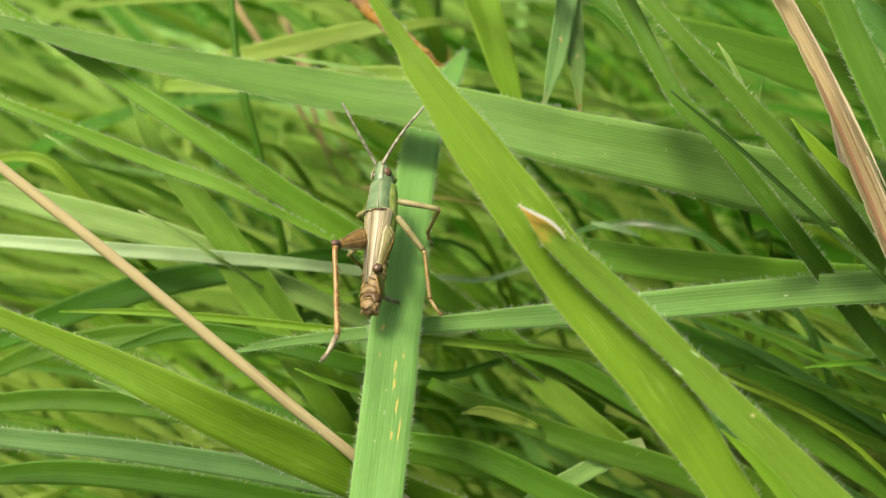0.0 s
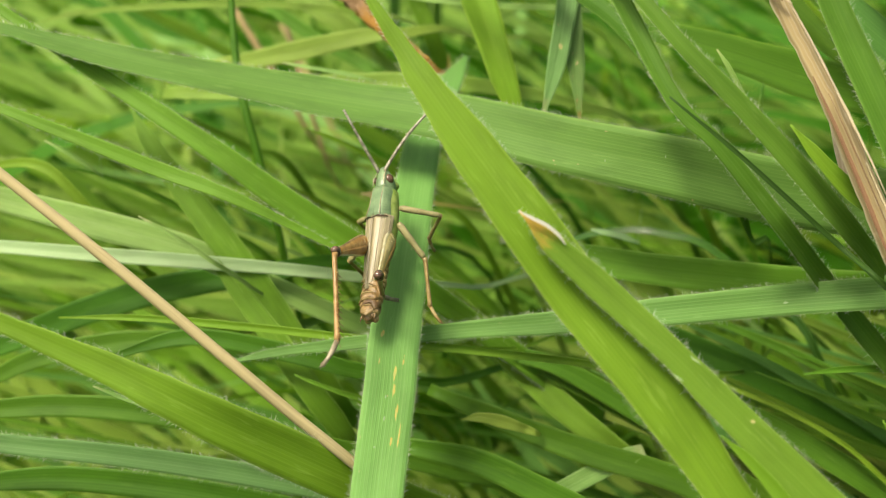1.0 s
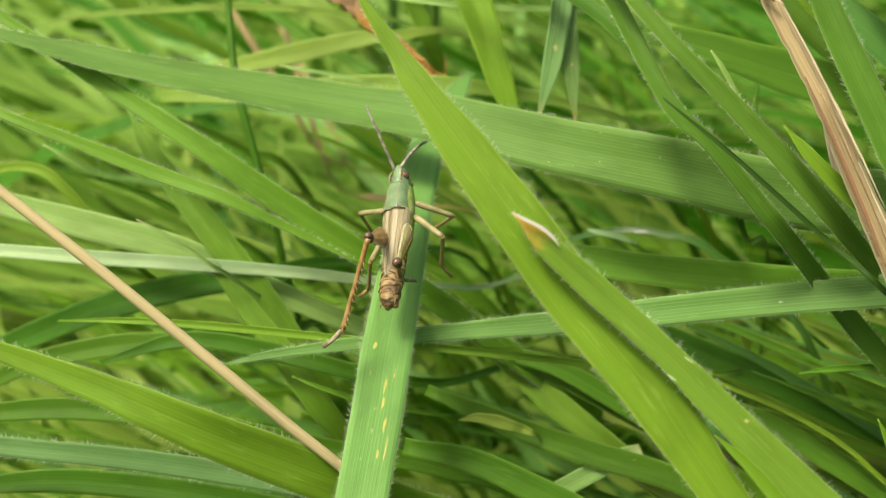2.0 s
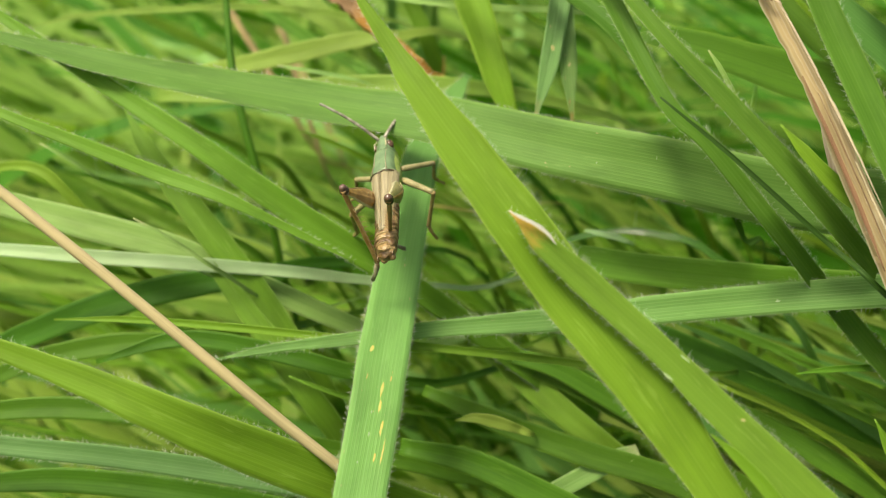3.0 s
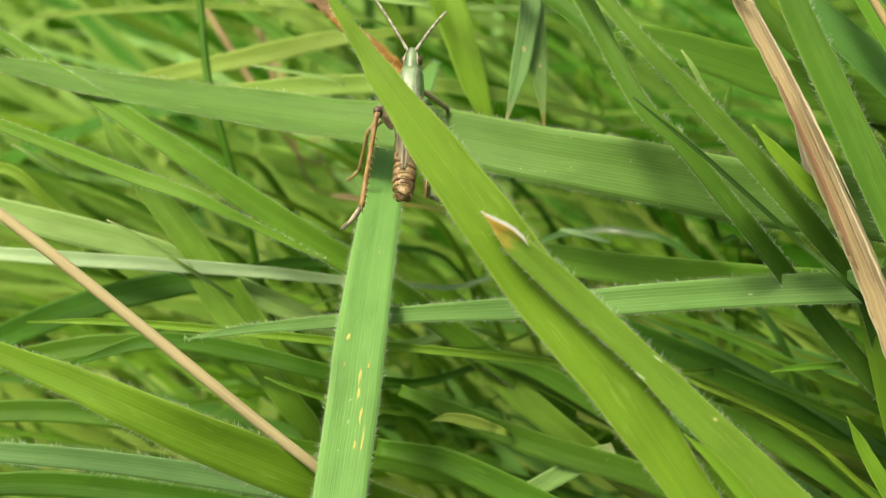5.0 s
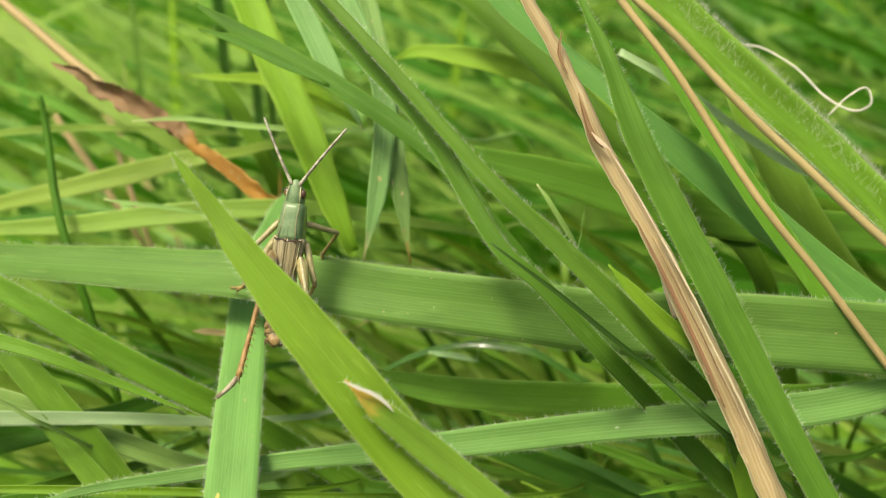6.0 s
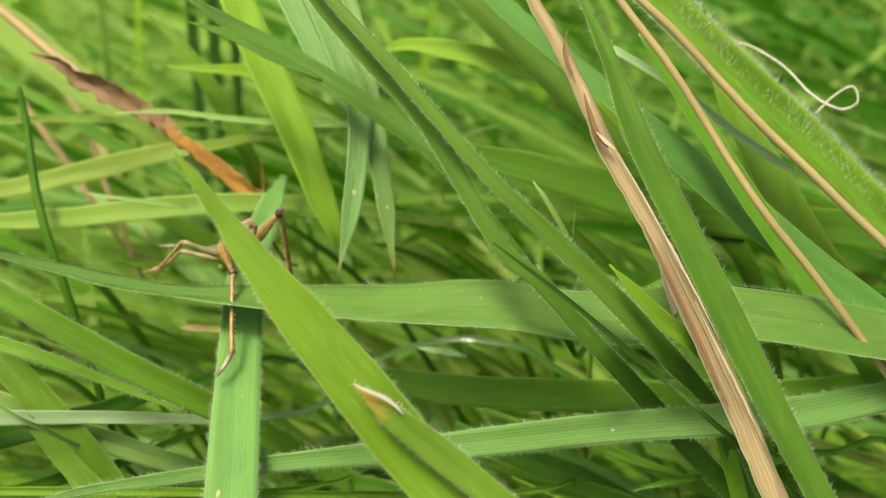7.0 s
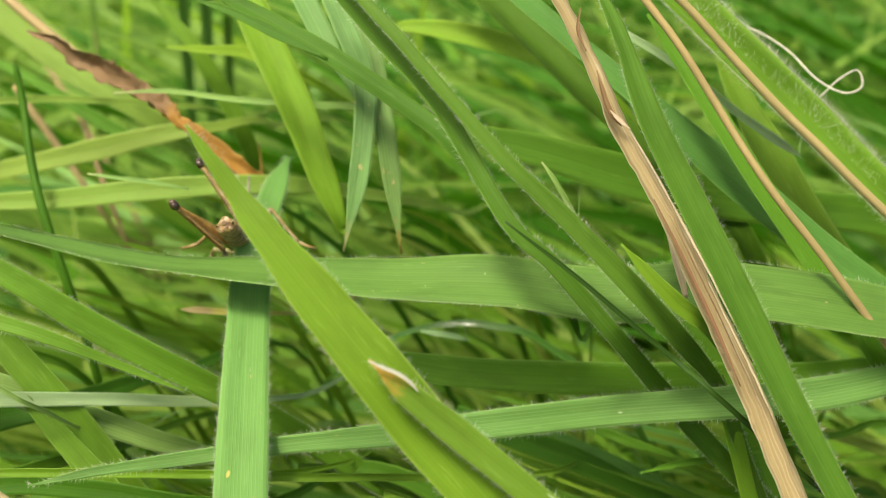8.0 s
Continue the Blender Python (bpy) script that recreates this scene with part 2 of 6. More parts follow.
def curve_through(points, steps):
    """A Catmull-Rom line through the points: places and the share of the way in knots."""
    pts = [Vector(p) for p in points]
    ext = [2 * pts[0] - pts[1]] + pts + [2 * pts[-1] - pts[-2]]
    out = []
    n = len(pts) - 1
    for i in range(steps + 1):
        s = min(i / steps * n, n - 1e-6)
        k, u = int(s), s - int(s)
        a, b, c, d = ext[k:k + 4]
        out.append((0.5 * (2 * b + (c - a) * u + (2 * a - 5 * b + 4 * c - d) * u * u + (3 * b - a - 3 * c + d) * u ** 3), s))
    return out


def width_at(widths, s):
    k = min(int(s), len(widths) - 2)
    u = s - k
    u = u * u * (3 - 2 * u)
    return widths[k] * (1 - u) + widths[k + 1] * u


FACE = Vector((0.0, -0.82, 0.57))
KEYED = {}


def blade(kind, points, widths, hair=0, fold=0.15, tip="", rib=0, key="", face=None, pivot=-1, of="", twist=0.0, ragged=0.0):
    """One grass blade or stalk along its points (mm, tip first, root last), with its widths (mm)."""
    rnd = random.Random(hash((round(points[0][0] * 10), round(points[0][2] * 10))))
    mat_key = kind + "_" + tip if tip else kind
    stalk = kind.startswith("stem") or kind == "thread" or rib
    steps = 6 * (len(points) - 1)
    line = curve_through(points, steps)
    across = [-1, -0.72, -0.4, -0.12, 0, 0.12, 0.4, 0.72, 1]
    if stalk:
        across = [math.sin(2 * math.pi * i / 10) for i in range(11)]
    bm = bmesh.new()
    mm_uv, span_uv = bm.loops.layers.uv.new("mm"), bm.loops.layers.uv.new("span")
    up0 = Vector(face) if face else FACE
    base = Vector(points[pivot])
    rows, coords, gone = [], [], 0.0
    edge = []
    phase = rnd.uniform(0, 6)
    for i, (p, s) in enumerate(line):
        q, o = line[min(i + 1, steps)][0], line[max(i - 1, 0)][0]
        tan = (q - o).normalized()
        side = tan.cross(up0)
        side = side.normalized() if side.length > 0.05 else Vector((1, 0, 0))
        nor = side.cross(tan).normalized()
        if twist:
            turn = Matrix.Rotation(radians(width_at(twist, s) if isinstance(twist, list) else twist * math.sin(9.0 * i / steps)), 3, tan)
            side, nor = turn @ side, turn @ nor
        w = width_at(widths, s) / 2
        if i:
            gone += (p - line[i - 1][0]).length
        wave = 0.05 * math.sin(gone * 0.25 + phase)
        ring, ruv = [], []
        if stalk:
            for j in range(10):
                a = 2 * math.pi * j / 10
                ring.append(bm.verts.new((p - base + side * (w * math.sin(a)) + nor * (w * math.cos(a))) * MM))
                ruv.append((w * a, gone, across[j], i / steps))
        else:
            thick = 0.10 + 0.05 * w
            for layer in (1, -1):
                for a in (across if layer > 0 else across[::-1]):
                    lift = fold * w * abs(a) ** 1.7 + wave * w * a - 0.03 * w * (1 - abs(a)) ** 2
                    depth = thick * (1 - 0.75 * abs(a)) * (-0.5 + layer * 0.5)
                    ring.append(bm.verts.new((p - base + side * (a * w) + nor * (lift + depth)) * MM))
                    ruv.append((a * w, gone, a, i / steps))
            if ragged:
                for v in ring:
                    q = (v.co / MM + base) * 0.9
                    v.co += (side * noise.noise(q) + nor * noise.noise(q + Vector((9, 3, 5)))) * (ragged * w * MM)
            edge.append((p - base, side, nor, w, fold * w, tan))
        rows.append(ring)
        coords.append(ruv)
    n = len(rows[0])
    for i in range(steps):
        for j in range(n):
            k = (j + 1) % n
            f = bm.faces.new((rows[i][j], rows[i][k], rows[i + 1][k], rows[i + 1][j]))
            for loop, (r, c) in zip(f.loops, ((i, j), (i, k), (i + 1, k), (i + 1, j))):
                t = coords[r][c]
                loop[mm_uv].uv, loop[span_uv].uv = (t[0], t[1]), (t[2], t[3])
    for r in (rows[0], rows[-1]):
        bm.faces.new(r if r is rows[-1] else r[::-1])
    bmesh.ops.recalc_face_normals(bm, faces=bm.faces)
    round_one = kind.startswith("stem") or kind == "thread"
    if of:
        blade_ob = KEYED[of][0].children[0]
        for v in bm.verts:
            v.co += base * MM - blade_ob.parent.location
        part("torn_edge", bm, LEAF[mat_key], blade_ob, WORDS[mat_key])
        return blade_ob
    thing = new({"strawsheath": "dry_grass", "browned": "withered_grass", "thread": "dry_tendril"}.get(kind, "dry_grass" if round_one else "grass_plant"))
    thing.location = base * MM
    tagged(thing, WORDS[mat_key], "grass", "meadow grass")
    ob = part("stalk" if round_one else "sheath" if kind == "strawsheath" else "blade", bm, LEAF[mat_key], thing)
    if not stalk:
        bm = bmesh.new()
        tube(bm, [p - nor * (0.10 + 0.08 * w) for p, side, nor, w, lift, tan in edge], [(0.03 + 0.04 * w, 0.04 + 0.02 * w) for _, _, _, w, _, _ in edge], 6)
        part("midrib", bm, RIB.get(kind, RIB["green"]), ob)
    if hair:
        hairs(ob, base, edge, rnd, hair)
    if key:
        KEYED.setdefault(key, []).append(thing)
    return thing


def leaf_spot(blade_ob, material, at, size, along=(-0.14, -0.78, -0.6)):
    """A small thin rust spot or scar that lies on a blade's face."""
    way = Vector(along).normalized()
    side = way.cross(FACE).normalized()
    rnd = random.Random(int(at[2] * 100))
    home = Vector(at) * MM - blade_ob.parent.location
    faces = [f for f in blade_ob.data.polygons if f.normal.dot(FACE) > 0.2]
    mids = np.array([f.center for f in faces])

    def laid(p, lift):
        f = faces[int(((mids - np.array(p)) ** 2).sum(1).argmin())]
        return p + f.normal * ((Vector(f.center) - p).dot(f.normal) + lift * MM)

    bm = bmesh.new()
    mid = bm.verts.new(laid(home, 0.012))
    ring = []
    for i in range(16):
        a = 2 * math.pi * i / 16
        r = rnd.uniform(0.6, 1.2)
        ring.append(bm.verts.new(laid(home + (side * (size[0] * r * math.cos(a)) + way * (size[1] * r * math.sin(a))) * MM, 0.008)))
    for i in range(16):
        bm.faces.new((mid, ring[i], ring[(i + 1) % 16]))
    part("rust_spot" if material is SPOT else "yellow_spot" if material is YELLOW else "pale_scar", bm, material, blade_ob)


def hairs(ob, base, edge, rnd, much):
    """Short pale hairs that stand off both edges of a blade, and for a hairy one off its face."""
    bm = bmesh.new()
    for i in range(len(edge) - 1):
        (p, side, nor, w, lift, tan), (p2, _, _, w2, lift2, _) = edge[i], edge[i + 1]
        if (p + base).z < 95:
            continue
        count = max(1, int((p2 - p).length * 11.0 * much))
        for sgn in (-1, 1):
            for _ in range(count):
                if rnd.random() < 0.33:
                    continue
                u = rnd.random()
                a = 1.0 if much < 2 or rnd.random() < 0.5 else rnd.uniform(0.3, 1)
                at = p.lerp(p2, u) + side * (sgn * a * (w + (w2 - w) * u)) + nor * (lift + (lift2 - lift) * u) * a ** 1.7
                way = side * (sgn * rnd.uniform(0.5, 1.0) * a) + nor * rnd.uniform(-0.2, 0.9) - tan * rnd.uniform(-0.2, 1.1)
                far = at + way.normalized() * rnd.uniform(0.2, 0.95) * (1.7 if much > 2 else 1.0)
                r = rnd.uniform(0.011, 0.020)
                vs = [bm.verts.new((at + o) * MM) for o in (tan * r, nor * r - tan * r, -nor * r - tan * r)] + [bm.verts.new(far * MM)]
                for t in ((0, 1, 3), (1, 2, 3), (2, 0, 3)):
                    bm.faces.new([vs[j] for j in t])
    part("hairs", bm, HAIR, ob, "short pale hairs along the leaf edges")


def tube(bm, path, radii, sides=10, flat=None, close=True):
    """A tube along a path (mm); radii: a number or (across, up) at each place."""
    rings = []
    pts = [Vector(p) for p in path]
    for i, p in enumerate(pts):
        tan = (pts[min(i + 1, len(pts) - 1)] - pts[max(i - 1, 0)]).normalized()
        side = tan.cross(Vector((0, 0, 1)))
        side = side.normalized() if side.length > 0.05 else Vector((1, 0, 0))
        nor = side.cross(tan)
        r = radii[i] if isinstance(radii[i], tuple) else (radii[i], radii[i])
        ring = []
        for j in range(sides):
            a = 2 * math.pi * j / sides
            x, z = math.sin(a), math.cos(a)
            if flat:
                x, z = flat(x, z)
            ring.append(bm.verts.new((p + side * (r[0] * x) + nor * (r[1] * z)) * MM))
        rings.append(ring)
    for a, b in zip(rings, rings[1:]):
        for j in range(sides):
            k = (j + 1) % sides
            bm.faces.new((a[j], a[k], b[k], b[j]))
    if close:
        bm.faces.new(rings[0][::-1])
        bm.faces.new(rings[-1])
    bmesh.ops.recalc_face_normals(bm, faces=bm.faces)
    return bm

# ---- ground and the meadow behind ----
def ground():
    bm = bmesh.new()
    steps = [-60, -12, -3, -0.8, -0.3, -0.1, 0.0, 0.1, 0.2, 0.35, 0.5, 0.8, 1.4, 3, 12, 60]
    rows = [[bm.verts.new((x, y, 0.006 * noise.noise(Vector((x * 20, y * 20, 0))))) for x in steps] for y in steps]
    for a, b in zip(rows, rows[1:]):
        for i in range(len(steps) - 1):
            bm.faces.new((a[i], a[i + 1], b[i + 1], b[i]))
    ob = part("ground", bm, SOIL, None)
    tagged(ob, "dark soil and litter under dense meadow grass", "ground", "", "structure")


def meadow(name, label, count, mats, area, seed, tall, lean, nearest, wide=(2.5, 5.5), hole=None, shaded=60):
    """Many grass blades in one mesh; each is bent over by its own weight. nearest: how far behind the clear blades they
    stay. shaded: x from which darker leaf colours stand in for shade.
    """
    rnd = random.Random(seed)
    verts, faces, mat_of, mm, span = [], [], [], [], []
    made = tries = 0
    while made < count and tries < count * 8:
        tries += 1
        x, y = rnd.uniform(area[0], area[1]), area[2] + (area[3] - area[2]) * rnd.random() ** (1.0 if hole else 1.6)
        if hole and (2 * (x - hole[0]) / max(hole[1] - hole[0], 1) - 1) ** 4 + (2 * (y - hole[2]) / max(hole[3] - hole[2], 1) - 1) ** 4 < rnd.uniform(0.7, 1.2):
            continue
        h = rnd.uniform(*tall)
        az = math.radians(rnd.gauss(lean[0], lean[1]))
        reach = h * rnd.uniform(*lean[2])
        sag = rnd.uniform(0.15, 0.62)
        w = rnd.uniform(*wide) / 2
        seg = 8
        bow = rnd.uniform(1.0, 1.2)
        pts = []
        for i in range(seg + 1):
            u = i / seg
            pts.append(Vector((x + math.cos(az) * reach * u ** bow, y + math.sin(az) * reach * u ** bow, h * (u - sag * u * u) / (1 - 0.6 * sag))))
        if min((p.y + 113) * 0.906 - (p.z - 203) * 0.423 for p in pts) < nearest or min(p.z for p in pts[1:]) < 2:
            continue
        made += 1
        turn = Vector((rnd.uniform(-1, 1), rnd.uniform(-1, -0.1), rnd.uniform(-0.2, 1)))
        start = len(verts)
        gone = 0.0
        off = rnd.uniform(0, 60)
        for i, p in enumerate(pts):
            tan = (pts[min(i + 1, seg)] - pts[max(i - 1, 0)]).normalized()
            side = tan.cross(turn).normalized()
            nor = side.cross(tan)
            u = i / seg
            ww = w * min(1, 0.6 + u * 1.5) * max(0.03, (1 - u ** 2.2))
            gone += (p - pts[max(i - 1, 0)]).length
            for a in (-1, 0, 1):
                verts.append((p + side * (a * ww) + nor * (0.22 * ww * abs(a))) * MM)
                mm.append((a * ww + off, gone))
                span.append((a, 1 - u))
        # right of shaded, mostly darker leaf materials are picked in place of shade
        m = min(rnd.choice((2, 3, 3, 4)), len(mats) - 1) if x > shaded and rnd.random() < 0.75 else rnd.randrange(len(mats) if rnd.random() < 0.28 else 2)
        for i in range(seg):
            for j in range(2):
                k = start + i * 3 + j
                faces.append((k, k + 1, k + 4, k + 3))
                mat_of.append(m)
    me = bpy.data.meshes.new(name)
    me.from_pydata([tuple(v) for v in verts], [], faces)
    for m in mats:
        me.materials.append(m)
    me.polygons.foreach_set("material_index", mat_of)
    for layer, data in (("mm", mm), ("span", span)):
        uv = me.uv_layers.new(name=layer)
        idx = np.empty(len(me.loops), dtype=np.int32)
        me.loops.foreach_get("vertex_index", idx)
        uv.data.foreach_set("uv", np.array(data, dtype=np.float32)[idx].ravel())
    me.shade_smooth()
    tagged(new(name, me), label, "grass", "", "stuff")


ground()
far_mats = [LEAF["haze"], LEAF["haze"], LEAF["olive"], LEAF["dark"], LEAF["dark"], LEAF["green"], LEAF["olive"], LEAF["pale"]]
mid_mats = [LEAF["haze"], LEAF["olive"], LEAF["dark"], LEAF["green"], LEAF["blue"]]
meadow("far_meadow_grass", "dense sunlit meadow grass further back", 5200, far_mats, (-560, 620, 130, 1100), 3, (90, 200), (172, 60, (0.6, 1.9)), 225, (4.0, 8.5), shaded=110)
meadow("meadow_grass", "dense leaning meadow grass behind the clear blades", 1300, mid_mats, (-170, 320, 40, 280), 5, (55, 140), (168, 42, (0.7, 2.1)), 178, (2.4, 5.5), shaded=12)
# dark and deep leaf colours add the shade down here
meadow("undergrowth", "low grass under the blades with shade put into its dark greens", 900, [LEAF["dark"], LEAF["dark"], LEAF["deep"], LEAF["green"]], (-130, 240, -60, 160), 8, (30, 80), (165, 30, (1.2, 2.6)), 165, (2.4, 5))
meadow("open_meadow", "open green meadow all around the spot", 13000, [LEAF["green"], LEAF["lime"], LEAF["dark"], LEAF["pale"]], (-1800, 1900, -1700, 2300), 11, (70, 165), (170, 90, (0.5, 1.5)), -1e9, (9, 17), (-480, 540, -330, 1050))
meadow("distant_meadow", "coarse tufts of meadow grass further out", 11000, [LEAF["green"], LEAF["lime"], LEAF["dark"], LEAF["pale"]], (-6000, 6000, -6000, 6500), 13, (110, 240), (170, 90, (0.6, 1.6)), -1e9, (34, 60), (-1700, 1800, -1600, 2200))
meadow("trodden_grass", "short grass under the open side of the spot", 1500, [LEAF["dark"], LEAF["green"], LEAF["dark"]], (-480, 540, -330, 70), 12, (18, 50), (170, 90, (0.5, 1.5)), -1e9, (4, 8), (0, 0, 0, 0))

# ---- the clear blades and stalks ----
blade('host', [(3.8, 57.9, 157.9), (1.0, 49.2, 155.7), (-2.3, 38.6, 151.9), (-3.7, 29.2, 148.3), (-6.0, 4.9, 136.3), (-6.5, -1.1, 131.7), (-7.7, -12.0, 123.8), (-8.8, -23.3, 115.5), (-10.2, -36.1, 100.1), (-12.0, -53.8, 45.1), (-12.5, -58.7, -1.0)], [0.92, 3.53, 5.04, 5.46, 6.42, 6.39, 6.27, 6.27, 6.27, 5.65, 3.95], hair=1, fold=0.05, pivot=4, key='host')
blade('lime', [(-9.1, 4.7, 179.8), (-7.2, 3.1, 177.3), (-4.6, 0.9, 173.9), (-2.0, -1.8, 170.6), (3.9, -6.7, 163.7), (8.9, -10.5, 157.9), (13.8, -13.3, 151.7), (18.2, -16.1, 147.0), (22.7, -18.9, 142.1), (29.5, -24.1, 133.3), (37.4, -30.0, 123.4), (46.5, -36.7, 106.1), (59.0, -45.9, 47.7), (62.4, -48.4, -1.0)], [0.25, 1.29, 2.02, 3.26, 5.32, 6.10, 6.34, 6.31, 6.17, 4.55, 4.30, 4.30, 3.87, 2.71], hair=1, fold=0.1, key='main')
blade('green', [(7.8, -11.9, 160.1), (11.7, -13.5, 156.6), (16.2, -15.0, 152.9), (23.7, -18.4, 146.8), (28.2, -20.8, 142.8), (37.8, -25.8, 134.6), (47.8, -30.8, 126.1), (59.1, -36.6, 110.4), (74.7, -44.6, 49.7), (79.0, -46.8, -1.0)], [0.23, 2.55, 3.14, 2.89, 3.34, 4.11, 4.11, 4.11, 3.70, 2.59], hair=1, fold=0.12, tip='dry', key='second')
blade('blue', [(-73.3, 34.4, 171.2), (-60.9, 33.0, 168.2), (-45.7, 32.3, 164.4), (-30.2, 32.0, 161.3), (-14.5, 31.3, 158.6), (-0.0, 27.9, 157.3), (16.2, 21.5, 155.5), (30.1, 15.6, 154.5), (43.8, 11.9, 152.5), (59.4, 6.1, 152.5), (81.7, 2.6, 149.4), (95.4, 0.4, 147.5), (111.0, -2.0, 139.3), (132.5, -5.4, 62.7), (138.4, -6.3, -1.0)], [0.77, 2.09, 4.34, 5.82, 6.84, 7.44, 7.58, 7.9, 8.24, 8.91, 9.01, 9.01, 9.01, 8.11, 5.67], hair=1, fold=0.08, pivot=7, key='across', twist=[-27, -26, -25, -24, -21, -11, 9, 17, 21, 16, 8, 6, 6, 6, 6])
blade('mint', [(-29.6, 10.2, 128.9), (-21.5, 10.9, 130.3), (-10.9, 11.4, 131.5), (1.2, 11.6, 133.0), (16.1, 10.8, 134.8), (30.3, 8.8, 137.6), (44.5, 8.3, 139.4), (65.6, 2.9, 144.3), (80.8, 2.1, 147.9), (94.8, 1.3, 151.2), (110.7, 0.4, 147.3), (132.6, -0.9, 63.6), (138.6, -1.2, -1.0)], [0.23, 1.21, 1.81, 2.26, 3.13, 3.79, 3.98, 4.36, 3.67, 3.67, 3.67, 3.30, 2.31], hair=1, fold=0.12, pivot=7, key='low_across')
blade('lime', [(-59.5, -7.7, 149.5), (-49.1, -9.1, 145.3), (-43.0, -9.8, 142.7), (-36.9, -10.5, 140.0), (-30.7, -11.4, 137.0), (-24.8, -11.0, 133.1), (-18.8, -9.3, 128.4), (-11.6, -7.1, 122.6), (-4.6, -4.3, 116.6), (5.7, -0.4, 107.9), (17.3, 4.1, 91.9), (33.4, 10.3, 41.4), (37.8, 12.0, -1.0)], [0.50, 2.13, 2.70, 3.54, 4.44, 5.16, 5.64, 5.63, 5.28, 5.28, 5.28, 4.75, 3.33], hair=1, fold=0.12, pivot=8, key='low_left')
blade('green', [(-67.8, 40.6, 172.7), (-62.5, 38.0, 169.6), (-54.2, 34.8, 165.0), (-46.0, 31.7, 160.6), (-37.8, 28.5, 156.3), (-30.0, 26.3, 151.6), (-22.4, 24.9, 146.2), (-13.9, 24.4, 140.3), (-2.0, 25.6, 131.2), (18.8, 27.4, 113.6), (28.0, 37.1, 101.9), (47.8, 80.8, 75.9), (67.6, 127.4, -1.0)], [0.80, 1.44, 1.90, 2.36, 2.81, 3.13, 3.62, 3.67, 3.46, 3.49, 2.09, 1.05, 1.05], hair=1, fold=0.15)
blade('green', [(-11.0, 16.0, 141.0), (-19.5, 17.2, 145.2), (-28.8, 18.7, 149.4), (-36.6, 20.8, 151.5), (-44.1, 22.0, 154.1), (-51.7, 23.2, 156.8), (-59.2, 24.5, 159.4), (-72.3, 28.5, 163.3), (-85.2, 32.4, 167.2), (-99.9, 37.0, 165.5), (-120.1, 43.2, 74.5), (-125.6, 44.9, -1.0)], [0.22, 1.1, 1.75, 2.12, 2.04, 1.74, 1.36, 1.07, 1.07, 1.07, 0.97, 0.68], hair=1, fold=0.1)
blade('dark', [(-36.7, 70.3, 170.1), (-35.8, 67.9, 164.9), (-34.6, 61.9, 156.8), (-32.7, 56.4, 149.8), (-29.9, 52.1, 140.5), (-27.8, 50.9, 130.9), (-25.7, 50.5, 118.3), (-23.7, 59.2, 102.5), (-19.3, 100.5, 76.5), (-14.9, 144.7, -1.0)], [0.95, 1.14, 1.32, 1.39, 1.39, 1.32, 1.17, 0.70, 0.35, 0.35], fold=0.6, rib=1)
blade('haze', [(-72.5, 76.0, 158.8), (-64.3, 78.9, 160.2), (-49.9, 82.3, 160.5), (-34.9, 85.5, 160.3), (-15.4, 89.8, 157.6), (-3.8, 101.4, 152.1), (21.3, 148.9, 126.1), (46.5, 199.5, -1.0)], [0.30, 1.01, 1.34, 1.36, 1.29, 0.77, 0.39, 0.39], fold=0.2)
blade('grey', [(10.0, 31.0, 152.0), (12.7, 34.9, 162.1), (14.3, 41.5, 172.6), (12.0, 45.1, 179.9), (8.3, 58.3, 188.0), (2.3, 88.3, 196.0), (-7.7, 158.3, 184.0), (-7.7, 248.3, -1.0)], [0.24, 2.85, 3.21, 3.21, 3.04, 3.04, 3.04, 2.13], fold=0.15, tip='dry', key='hang')
blade('grey', [(19.0, 31.1, 151.2), (18.1, 35.9, 161.6), (17.4, 42.2, 170.6), (16.4, 48.3, 179.1), (14.4, 60.3, 187.6), (8.4, 90.3, 195.6), (-1.6, 160.3, 183.6), (-1.6, 250.3, -1.0)], [0.24, 2.73, 2.93, 2.80, 2.58, 2.58, 2.58, 1.81], fold=0.15, tip='rust', key='hang_rusty')
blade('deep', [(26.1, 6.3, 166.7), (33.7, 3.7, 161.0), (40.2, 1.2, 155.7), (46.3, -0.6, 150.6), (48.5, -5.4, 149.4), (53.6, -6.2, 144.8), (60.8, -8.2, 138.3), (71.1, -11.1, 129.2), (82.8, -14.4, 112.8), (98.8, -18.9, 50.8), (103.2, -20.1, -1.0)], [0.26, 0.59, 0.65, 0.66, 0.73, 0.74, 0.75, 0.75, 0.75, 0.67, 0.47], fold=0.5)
blade('blade2', [(5.4, 32.1, 195.2), (7.8, 28.6, 190.9), (13.8, 23.4, 184.2), (20.4, 17.9, 177.1), (27.3, 9.2, 165.4), (32.3, 7.2, 160.8), (38.5, 5.7, 153.7), (41.7, 5.7, 150.0), (49.0, 9.2, 141.1), (55.5, 8.5, 133.5), (62.3, 7.3, 126.2), (71.8, 5.6, 116.1), (82.7, 3.6, 98.5), (97.6, 1.0, 44.3), (101.7, 0.2, -1.0)], [1.12, 1.81, 2.15, 2.27, 2.10, 2.11, 2.29, 2.47, 2.77, 2.91, 2.97, 2.97, 2.97, 2.67, 1.87], hair=1, fold=0.25)
